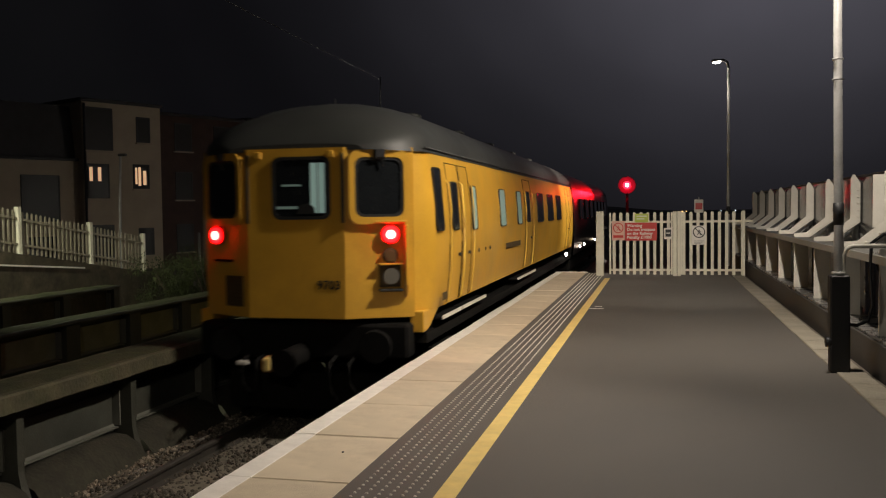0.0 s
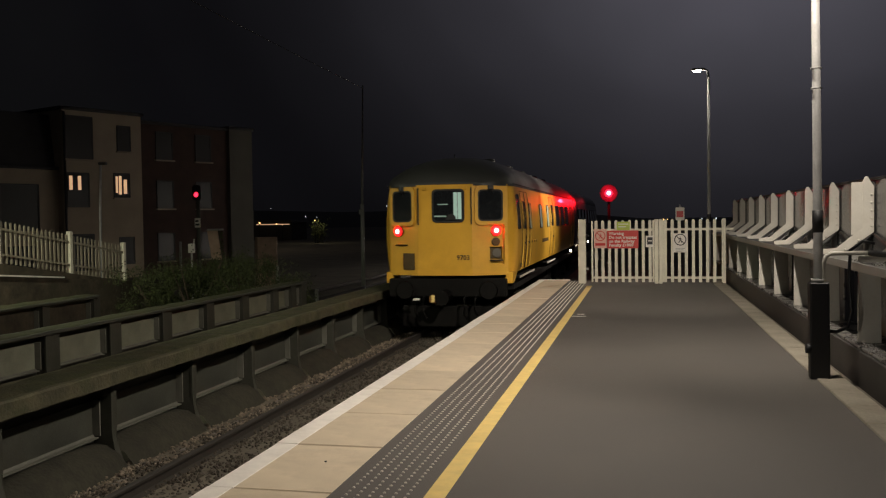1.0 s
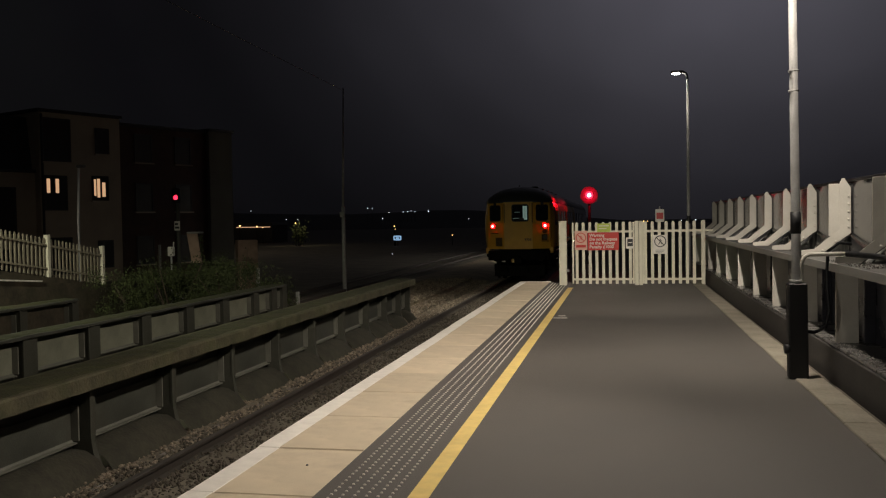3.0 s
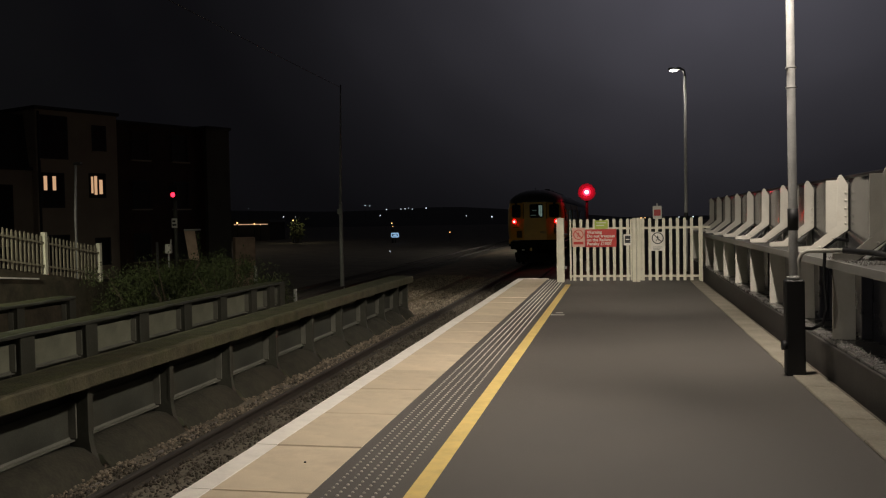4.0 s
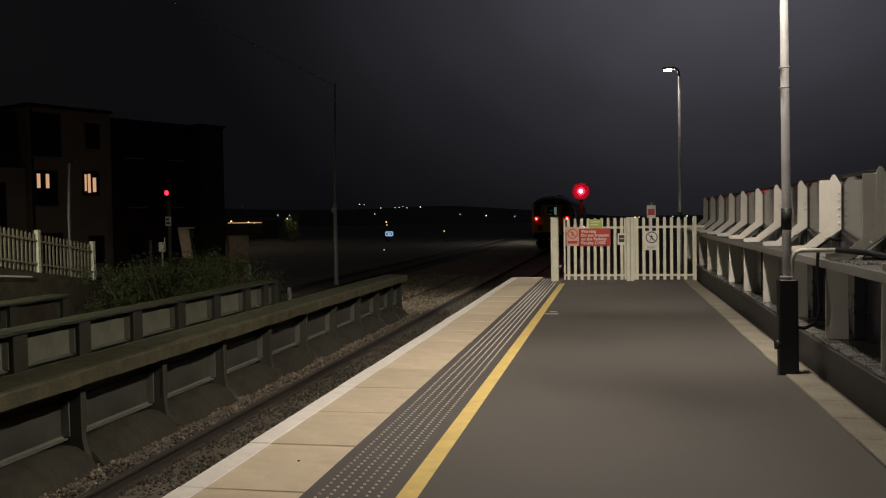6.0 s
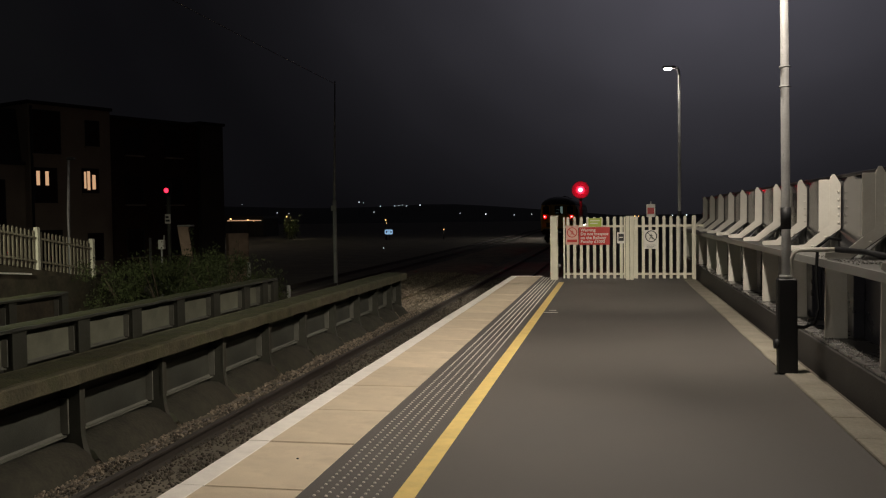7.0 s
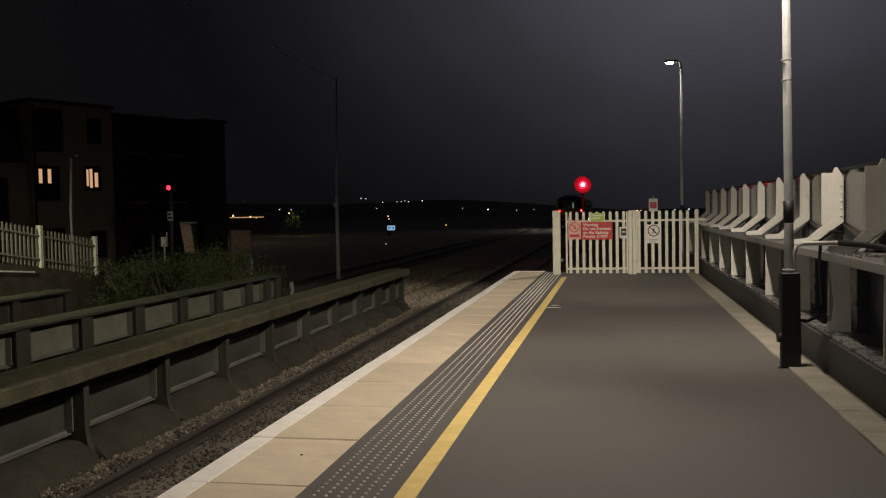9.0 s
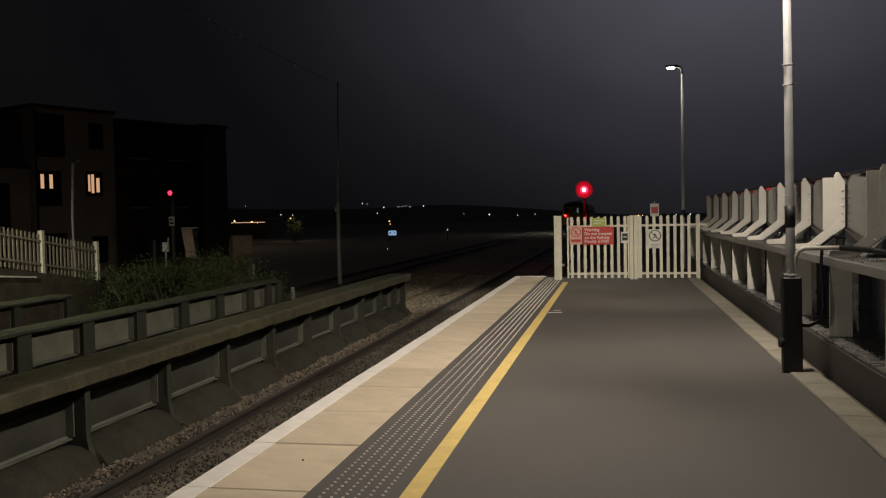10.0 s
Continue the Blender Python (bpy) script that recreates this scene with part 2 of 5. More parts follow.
M_CABIN = glow("lit_coach_interior", (0.42, 0.62, 0.56), 0.22)
M_CABIN_DIM = glow("dim_coach_interior", (0.30, 0.44, 0.40), 0.09)
M_MARKER = plain("dull_amber_lens", (0.13, 0.075, 0.035), 0.25)
M_RAILPAINT = mat("faded_handrail_paint", (0.66, 0.42, 0.06), 0.45, vary=0.1, scale=10, bump=0.0)
M_TAIL = glow("red_tail_lens", (1.0, 0.0015, 0.002), 28)
M_TAIL_CORE = glow("red_tail_core", (1.0, 0.30, 0.24), 9)
M_SIGNAL = glow("red_signal_lens", (1.0, 0.02, 0.05), 4.0)
M_SIGNAL_CORE = glow("red_signal_core", (1.0, 0.62, 0.66), 5)
M_LED = glow("white_lamp_lens", (1.0, 0.93, 0.82), 40)
M_FLOOD = glow("white_inspection_flood", (1.0, 0.90, 0.76), 650)
M_GLINT = glow("white_marker_lamp", (1.0, 0.80, 0.58), 22)
M_TOWN_WARM = glow("sodium_street_light", (1.0, 0.55, 0.2), 3.0)
M_TOWN_WHITE = glow("white_street_light", (0.8, 0.9, 1.0), 2.0)
M_SCREEN = glow("blue_white_lit_panel", (0.35, 0.6, 0.9), 0.8)
M_HILL = mat("dark_hillside", (0.02, 0.022, 0.02), 0.95, vary=0.3, scale=0.01, bump=0.0)
M_EARTH = mat("brown_trackside_earth", (0.21, 0.17, 0.11), 0.95, vary=0.4, scale=1.2, bump=0.8, fine=14)
M_WINDOW_LIT = glow("lit_window", (1.0, 0.58, 0.32), 0.6)
M_BACKBOARD = plain("halo_grey_backboard", (0.22, 0.20, 0.20), 0.7)
M_SIGN_RED = plain("sign_red", (0.55, 0.035, 0.03))
M_SIGN_WHITE = plain("sign_white", (0.75, 0.72, 0.66))
M_SIGN_PINK = plain("faded_sign_pink", (0.70, 0.42, 0.34))
M_SIGN_LIME = plain("sign_lime", (0.42, 0.52, 0.08))
M_INK = plain("sign_black", (0.02, 0.02, 0.02))
M_PANE = plain("dull_dark_window", (0.016, 0.017, 0.018), 0.45)
M_RENDER = mat("beige_render_wall", (0.42, 0.35, 0.27), 0.9, vary=0.12, scale=0.8, bump=0.2)
M_RENDER_GREY = mat("grey_render_wall", (0.11, 0.105, 0.09), 0.9, vary=0.15, scale=0.8, bump=0.2)
M_BRICK = mat("dark_red_brick", (0.065, 0.038, 0.032), 0.9, vary=0.25, scale=2.0, bump=0.3)
M_SLATE = mat("dark_slate_roof", (0.05, 0.05, 0.055), 0.8, vary=0.2, scale=2)
M_LEAF = mat("dark_green_leaf", (0.046, 0.060, 0.017), 0.8, vary=0.35, scale=3, bump=0.0, island=0.5)
M_CABINET = mat("faded_pink_cabinet_paint", (0.36, 0.25, 0.19), 0.7, vary=0.2, scale=3, dirt=(0.15, 0.09, 0.06), dirt_amount=0.6)
M_WOOD = mat("twig_wood", (0.08, 0.06, 0.04), 0.8)


# ---------------------------------------------------------------- mesh helpers
def finish(bm, smooth=False):
    bmesh.ops.recalc_face_normals(bm, faces=bm.faces)
    if smooth:
        for f in bm.faces:
            f.smooth = True
    return bm


def mesh_of(name, bm, material):
    me = bpy.data.meshes.new(name)
    bm.to_mesh(me)
    bm.free()
    for m in (material if isinstance(material, (list, tuple)) else [material]):
        me.materials.append(m)
    return me


def part(name, bm, material, parent=None, label="", kind=""):
    ob = new(name, mesh_of(name, bm, material))
    if parent is not None:
        ob.parent = parent
    return tagged(ob, label, kind=kind)


def thing(name, place, label, category, group="", kind="", turn=0.0):
    ob = new(name)
    ob.empty_display_size = 0.1
    ob.matrix_basis = pose(*place, 0, 0, turn)
    return tagged(ob, label, category, group, kind)


def box(x0, x1, y0, y1, z0, z1, bevel=0.0, bm=None):
    own = bm is None
    bm = bm or bmesh.new()
    r = bmesh.ops.create_cube(bm, size=1.0)
    m = Matrix.Translation(((x0 + x1) / 2, (y0 + y1) / 2, (z0 + z1) / 2)) @ Matrix.Diagonal((x1 - x0, y1 - y0, z1 - z0, 1))
    bmesh.ops.transform(bm, matrix=m, verts=r["verts"])
    if bevel:
        edges = list({e for v in r["verts"] for e in v.link_edges})
        bmesh.ops.bevel(bm, geom=edges, offset=bevel, segments=1, affect="EDGES", profile=0.5)
    return bm


def prism(points, axis, a, b, bm=None, bevel=0.0):
    """A flat outline drawn in the two other axes, given depth from a to b along axis."""
    bm = bm or bmesh.new()

    def at(p, d):
        return {"x": (d, p[0], p[1]), "y": (p[0], d, p[1]), "z": (p[0], p[1], d)}[axis]
    lo = [bm.verts.new(at(p, a)) for p in points]
    hi = [bm.verts.new(at(p, b)) for p in points]
    faces = [bm.faces.new(lo), bm.faces.new(hi[::-1])]
    n = len(points)
    for i in range(n):
        faces.append(bm.faces.new((lo[i], hi[i], hi[(i + 1) % n], lo[(i + 1) % n])))
    if bevel:
        bmesh.ops.bevel(bm, geom=list({e for f in faces for e in f.edges}), offset=bevel, segments=1, affect="EDGES")
    return finish(bm)


def tube(points, radius, seg=10, bm=None):
    bm = bm or bmesh.new()
    rings = []
    pts = [Vector(p) for p in points]
    radii = radius if isinstance(radius, (list, tuple)) else [radius] * len(pts)
    for i, p in enumerate(pts):
        d = (pts[min(i + 1, len(pts) - 1)] - pts[max(i - 1, 0)]).normalized()
        q = d.to_track_quat("Z", "Y").to_matrix()
        rings.append([bm.verts.new(p + q @ Vector((math.cos(2 * math.pi * k / seg) * radii[i], math.sin(2 * math.pi * k / seg) * radii[i], 0))) for k in range(seg)])
    for a, b in zip(rings, rings[1:]):
        for k in range(seg):
            f = bm.faces.new((a[k], a[(k + 1) % seg], b[(k + 1) % seg], b[k]))
            f.smooth = True
    bm.faces.new(rings[0][::-1])
    bm.faces.new(rings[-1])
    return finish(bm)


def disc(centre, axis, radius, depth, seg=20, bm=None):
    c, a = Vector(centre), Vector(axis).normalized()
    return tube([c - a * depth / 2, c + a * depth / 2], radius, seg, bm)


def rounded(x0, x1, z0, z1, r, seg=4):
    pts = []
    for cx, cz, a0 in ((x1 - r, z0 + r, -90), (x1 - r, z1 - r, 0), (x0 + r, z1 - r, 90), (x0 + r, z0 + r, 180)):
        for k in range(seg + 1):
            a = radians(a0 + 90 * k / seg)
            pts.append((cx + r * math.cos(a), cz + r * math.sin(a)))
    return pts


def ring(outer, inner, axis, a, b):
    """A frame between two outlines with equally many points."""
    bm = bmesh.new()

    def at(p, d):
        return {"x": (d, p[0], p[1]), "y": (p[0], d, p[1]), "z": (p[0], p[1], d)}[axis]
    rows = [[bm.verts.new(at(p, d)) for p in pts] for pts, d in ((outer, a), (outer, b), (inner, b), (inner, a))]
    n = len(outer)
    for j in range(4):
        p, q = rows[j], rows[(j + 1) % 4]
        for i in range(n):
            bm.faces.new((p[i], p[(i + 1) % n], q[(i + 1) % n], q[i]))
    return finish(bm)


def writing(name, text, size, material, parent, m, label=""):
    """Letters as a thin solid mesh."""
    cu = bpy.data.curves.new(name, "FONT")
    cu.body, cu.size, cu.extrude = text, size, 0.0015
    cu.resolution_u, cu.offset = 2, size * 0.02
    tmp = bpy.data.objects.new(name, cu)
    me = bpy.data.meshes.new_from_object(tmp)
    bpy.data.objects.remove(tmp)
    me.materials.append(material)
    ob = new(name, me)
    ob.parent = parent
    ob.matrix_basis = m
    return tagged(ob, label)


# ---------------------------------------------------------------- ground, track and platform
RAIL_Z = -0.915
BALLAST_Z = -1.06
TRACK_X = -3.88
EDGE_X = -2.42
PLAT_END = 21.6          # the platform's coping stops here
GATE_Y = 20.35


def build_ground():
    bm = bmesh.new()
    xs = [-900, -300, -120, -60, -40, -24, -16, -9, -5, 0, 5, 20, 60, 300, 900]
    ys = [-60, -20, 0, 10, 20, 30, 45, 70, 120, 300, 1200]
    grid = [[bm.verts.new((x, y, -1.28)) for x in xs] for y in ys]
    for r0, r1 in zip(grid, grid[1:]):
        for i in range(len(xs) - 1):
            bm.faces.new((r0[i], r0[i + 1], r1[i + 1], r1[i]))
    tagged(part("ground", finish(bm), M_GROUND), "dark bare ground of the railway land at night", "ground", kind="structure")


def build_track():
    bed = prism([(EDGE_X - 0.02, -1.27), (EDGE_X - 0.02, -1.10), (-2.9, BALLAST_Z), (-4.95, BALLAST_Z), (-5.5, -1.12), (-5.9, -1.27)], "y", -25, 210)
    tagged(part("ballast_bed", bed, M_GROUND), "brown grey ballast bed under the track", "ballast", kind="structure")
    # loose stones over the stretch the camera sees closely
    rng = random.Random(4)
    bm = bmesh.new()
    ico = bmesh.new()
    bmesh.ops.create_icosphere(ico, subdivisions=1, radius=1.0)
    base = [v.co.copy() for v in ico.verts]
    faces = [[v.index for v in f.verts] for f in ico.faces]
    ico.free()
    verts, polys = [], []

    def stone(x, y, z, s):
        q = Euler((rng.random() * 6, rng.random() * 6, rng.random() * 6)).to_matrix()
        sc = Vector((s * rng.uniform(0.7, 1.3), s * rng.uniform(0.7, 1.3), s * rng.uniform(0.5, 0.9)))
        k = len(verts)
        for c in base:
            p = q @ Vector((c.x * sc.x, c.y * sc.y, c.z * sc.z)) * rng.uniform(0.8, 1.15)
            verts.append((x + p.x, y + p.y, z + p.z))
        polys.extend([[k + i for i in f] for f in faces])
    def heap(name, material, label, count, x0, x1, small, large, power):
        verts.clear(), polys.clear()
        for _ in range(count):
            y = 5.5 + 30 * rng.random() ** power
            x = rng.uniform(x0, x1)
            z = BALLAST_Z + (0.0 if x > -4.95 else (x + 4.95) * 0.10) + 0.03 * noise.noise((x * 2.2, y * 2.2, 0))
            stone(x, y, z + rng.uniform(-0.015, 0.02), rng.uniform(small, large))
        me = bpy.data.meshes.new(name)
        me.from_pydata([tuple(v) for v in verts], [], [tuple(f) for f in polys])
        me.materials.append(material)
        tagged(new(name, me), label, "ballast", kind="stuff")
    heap("ballast_stones", M_BALLAST, "loose angular brown ballast stones between the rails", 27000, -5.15, -3.0, 0.008, 0.030, 1.6)
    heap("shoulder_stones", M_BALLAST_PALE, "paler loose stones along the girder foot", 9000, -5.45, -4.80, 0.006, 0.028, 1.3)
    # coarser stone spread past the girder's end
    verts.clear(), polys.clear()
    for _ in range(9000):
        x, y = rng.uniform(-8.6, -4.95), 22.9 + 17 * rng.random() ** 1.4
        z = -1.06 + (x + 4.95) * 0.22 if x > -5.9 else -1.26 + (0.13 if -9.4 < x < -6.6 else 0.03)
        stone(x, y, z + rng.uniform(0.0, 0.03), rng.uniform(0.015, 0.045))
    me = bpy.data.meshes.new("spread_stones")
    me.from_pydata([tuple(v) for v in verts], [], [tuple(f) for f in polys])
    me.materials.append(M_BALLAST_PALE)
    tagged(new("spread_stones", me), "pale loose stone spread beside the track past the girder", "ballast", kind="stuff")
    # rails
    prof = [(-0.07, 0), (0.07, 0), (0.07, 0.012), (0.012, 0.03), (0.012, 0.105), (0.036, 0.118), (0.036, 0.145), (-0.036, 0.145), (-0.036, 0.118), (-0.012, 0.105), (-0.012, 0.03), (-0.07, 0.012)]
    for side in (-0.7525, 0.7525):
        r = thing("rail", (TRACK_X + side, 0, RAIL_Z - 0.15), "long steel running rail with rusty web on ballast", "rail", "running rails", "structure")
        part("rail_web", prism(prof, "y", -25, 210), M_RAIL, r)
        part("rail_head", prism([(-0.03, 0.145), (0.03, 0.145), (0.026, 0.151), (-0.026, 0.151)], "y", -25, 210), M_RAIL_TOP, r, "worn shiny rail head")
    sl = mesh_of("sleeper", box(-1.25, 1.25, -0.13, 0.13, -0.2, 0.0, 0.02), M_SLEEPER)
    for i in range(60):
        s = new("sleeper", sl)
        s.location = (TRACK_X, 4 + i * 0.65, RAIL_Z - 0.148)
        tagged(s, "grey concrete sleeper half buried in ballast", "sleeper", "sleepers under the track")
    # second line on the far side of the girders
    for side in (-0.7525, 0.7525):
        r = thing("rail", (-11.2 + side, 0, -1.2), "dull rusty rail of the further line", "rail", "further rails", "structure")
        part("rail_web", prism(prof, "y", 22, 210), M_RAIL, r)


def build_platform():
    root = thing("platform", (0, 0, 0), "station platform with grey surfacing and pale coping", "platform", kind="structure")
    # core and wall under the coping
    part("platform_core", box(EDGE_X + 0.22, 2.0, -30, PLAT_END - 0.02, -1.25, -0.06), M_BRICK_WALL, root)
    part("surfacing", box(-1.04, 1.545, -30, GATE_Y + 1.2, -0.06, 0.0), M_TARMAC, root, "smooth grey resin platform surfacing")
    part("yellow_line", box(-1.155, -1.04, -30, GATE_Y - 0.75, -0.06, 0.002), M_YELLOW_LINE, root, "yellow painted safety line")
    part("tactile_band", box(-1.675, -1.155, -30, PLAT_END - 0.4, -0.06, 0.0), M_TACT, root, "dark grey blister paving band")
    part("tactile_end", box(-1.155, -1.04, GATE_Y - 0.75, PLAT_END - 0.4, -0.06, -0.001), M_TARMAC, root)
    # blisters
    rng = random.Random(2)
    verts, polys = [], []
    seg = 6
    y = 3.2
    while y < PLAT_END - 0.5:
        for c in range(6):
            cx = -1.585 + 0.0667 * c + rng.uniform(-0.0015, 0.0015)
            k = len(verts)
            for rr, zz in ((0.0105, 0.0), (0.0073, 0.0055)):
                for s in range(seg):
                    a = 2 * math.pi * s / seg
                    verts.append((cx + rr * math.cos(a), y + rr * math.sin(a), zz))
            for s in range(seg):
                polys.append((k + s, k + (s + 1) % seg, k + seg + (s + 1) % seg, k + seg + s))
            polys.append(tuple(k + seg + s for s in range(seg)))
        y += 0.0667
    me = bpy.data.meshes.new("blister")
    me.from_pydata(verts, [], polys)
    me.materials.append(M_STUD)
    bl = new("blister", me)
    bl.parent = root
    tagged(bl, "pale worn rows of tactile blisters", kind="stuff")
    # the small white tee mark
    part("white_mark", box(-1.03, -0.82, 13.55, 13.60, -0.01, 0.003), M_WHITE_LINE, root, "short white painted mark")
    part("white_mark", box(-0.97, -0.86, 13.85, 13.89, -0.01, 0.003), M_WHITE_LINE, root)
    part("gum_spot", disc((-1.927, 5.218, 0.002), (0, 0, 1), 0.008, 0.006, 8), M_INK, root, "small black spot on the coping")
    # pavers at the wall side
    ks = 0.62
    kerb = mesh_of("kerb", box(0, 0.25, 0, ks - 0.008, -0.08, 0.012, 0.008), M_KERB)
    y = -5.0
    while y < GATE_Y + 1:
        o = new("kerb", kerb)
        o.parent = root
        o.location = (1.545 + rng.uniform(-0.004, 0.004), y, rng.uniform(-0.003, 0.003))
        y += ks
    # coping slabs: pale top, white nosing
    pitch = 0.99
    slab = mesh_of("coping_slab", box(0.15, 0.745, 0, pitch - 0.014, -0.09, 0.0, 0.007), M_SLAB)
    nose = mesh_of("nosing", box(-0.0, 0.152, 0, pitch - 0.006, -0.09, 0.001, 0.003), M_WHITE_LINE)
    y = 4.625 - 34 * pitch
    while y + pitch < PLAT_END + 0.1:
        o = new("coping_slab", slab)
        o.parent = root
        j = (rng.uniform(-0.003, 0.003), rng.uniform(-0.0025, 0.0025))
        o.location = (EDGE_X + j[0], y, j[1])
        o = new("nosing", nose)
        o.parent = root
        o.location = (EDGE_X + j[0], y, j[1])
        y += pitch
    part("nosing", box(EDGE_X, -1.67, y, y + 0.12, -0.09, 0.003, 0.01), M_WHITE_LINE, root, "white end edge of the coping")
    return root


# ---------------------------------------------------------------- side girders beyond the track
def build_left_girder(name, x_front, stations, top, bottom, cap_h, cap_w, label, panel_mat, head, half, foot=True):
    """Plate girder along the line: web panels between projecting stiffeners, under a deep cap."""
    y0, y1 = stations[0], stations[-1]
    root = thing(name, (x_front, 0, 0), label, "girder", kind="structure")
    part("web", box(-0.42, -0.36, y0, y1, bottom - 0.3, top), M_GIRD, root)
    front = 0.02 if foot else -0.15
    back = 0.02 - cap_w
    part("cap", cap_beam(back, front, y0 - 0.05, y1 + 0.06, top, top + cap_h), M_GIRD_CAP if foot else M_GIRD, root, "brown stained cap beam" if foot else "")
    moss_layer(root, back + 0.01, front - (0.05 if foot else 0.015), y0, y1, top + cap_h)
    stiff_pts = [(-0.36, top), (-0.14, top), (-0.14, top - 0.30), (-0.135, bottom - 0.02), (-0.105, bottom - 0.14), (-0.05, bottom - 0.28), (-0.36, bottom - 0.30)] if foot else [(-0.36, top), (-0.2, top), (-0.2, bottom - 0.1), (-0.36, bottom - 0.1)]
    stiff = mesh_of("stiffener", prism(stiff_pts, "y", -half * 0.85, half * 0.85, bevel=0.008), M_GIRD)
    rib = mesh_of("edge_plate", box(-0.155, -0.125, -half, half, bottom + 0.06, top - 0.02, 0.004) if foot else box(-0.205, -0.185, -half, half, bottom - 0.1, top - 0.02, 0.004), M_GIRD)
    cleat = mesh_of("cleat", box(-0.345, -0.255, 0.0, 0.022, bottom, top - head), M_ANGLE)
    bays = {}
    for n, y in enumerate(stations):
        row = [(stiff, 0), (rib, 0)]
        if n + 1 < len(stations):
            pitch = round(stations[n + 1] - y, 2)
            if pitch not in bays:
                # head leaves bare dark web under the cap, standing for its shadow band
                made = [mesh_of("panel", box(-0.355, -0.335, half + 0.02, pitch - half - 0.04, bottom, top - head, 0.004), panel_mat),
                        mesh_of("angle", prism([(-0.335, bottom - 0.03), (-0.27, bottom - 0.03), (-0.27, bottom - 0.015), (-0.318, bottom - 0.012), (-0.335, bottom + 0.012)], "y", half + 0.01, pitch - half - 0.03), M_ANGLE)]
                if foot:
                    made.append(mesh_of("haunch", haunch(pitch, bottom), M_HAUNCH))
                bays[pitch] = made
            row += [(me, 0) for me in bays[pitch]] + [(cleat, pitch - half - 0.03)]
        for me, dy in row:
            o = new(me.name.split(".")[0], me)
            o.parent = root
            o.location = (0, y + dy, 0)
    return root


def cap_beam(x0, x1, y0, y1, z0, z1):
    """A long beam whose arrises wander a little, as old pitted concrete does."""
    bm = bmesh.new()
    rings = []
    count = int((y1 - y0) / 0.14) + 1
    for k in range(count + 1):
        y = y0 + (y1 - y0) * k / count
        def w(i):
            return 0.009 * noise.noise((y * 2.6, i * 7.1, 1.0)) + 0.005 * noise.noise((y * 9.0, i * 3.3, 4.0))
        rings.append([bm.verts.new(p) for p in ((x0, y, z0), (x1 + w(1), y, z0 + w(2)), (x1 + w(3), y, z1 - 0.02 + w(4)), (x1 - 0.022 + w(5), y, z1 + w(6)), (x0, y, z1 + w(7)))])
    for a, b in zip(rings, rings[1:]):
        for i in range(5):
            bm.faces.new((a[i], a[(i + 1) % 5], b[(i + 1) % 5], b[i]))
    bm.faces.new(rings[0])
    bm.faces.new(rings[-1][::-1])
    return finish(bm)


def moss_layer(root, x0, x1, y0, y1, z):
    """A thin uneven skin of moss and dirt lying on a cap, with a ragged edge."""
    bm = bmesh.new()
    rows_ = []
    count = int((y1 - y0) / 0.09)
    for k in range(count + 1):
        y = y0 + (y1 - y0) * k / count
        edge = x1 + 0.035 * noise.noise((y * 1.7, 2.0, z)) + 0.015 * noise.noise((y * 7.0, 5.0, z))
        row = []
        for i in range(6):
            u = i / 5
            x = x0 + (edge - x0) * u
            lift = 0.006 + 0.016 * (0.5 + noise.noise((x * 9.0, y * 5.0, 8.0)))
            row.append(bm.verts.new((x, y, z + (max(0.004, lift) if 0 < i < 5 else -0.012))))
        rows_.append(row)
    for a, b in zip(rows_, rows_[1:]):
        for i in range(5):
            bm.faces.new((a[i], a[i + 1], b[i + 1], b[i])).smooth = True
    part("moss", finish(bm), M_MOSS, root, "dark green moss and dirt on top", kind="stuff")


def haunch(pitch, bottom):
    """Rounded concrete haunch at the foot of one bay."""
    bm = bmesh.new()
    rings = []
    for k in range(15):
        yy = 0.05 + (pitch - 0.10) * k / 14
        q = max(0.0, math.sin(math.pi * k / 14)) ** 0.6
        w = 0.035 * noise.noise((yy * 3.1, pitch * 5.0, 2.0))
        rings.append([bm.verts.new(p) for p in ((-0.36, yy, bottom - 0.30), (-0.36, yy, bottom - 0.09 + 0.05 * q), (-0.20 + w, yy, bottom - 0.11 + 0.07 * q + w), (-0.05 + 0.07 * q - w, yy, bottom - 0.19 + 0.04 * q + w), (0.02 + 0.09 * q, yy, bottom - 0.28), (0.10 + 0.05 * q + w, yy, bottom - 0.36))])
    for a, b in zip(rings, rings[1:]):
        for i in range(5):
            bm.faces.new((a[i], a[i + 1], b[i + 1], b[i])).smooth = True
    return finish(bm)


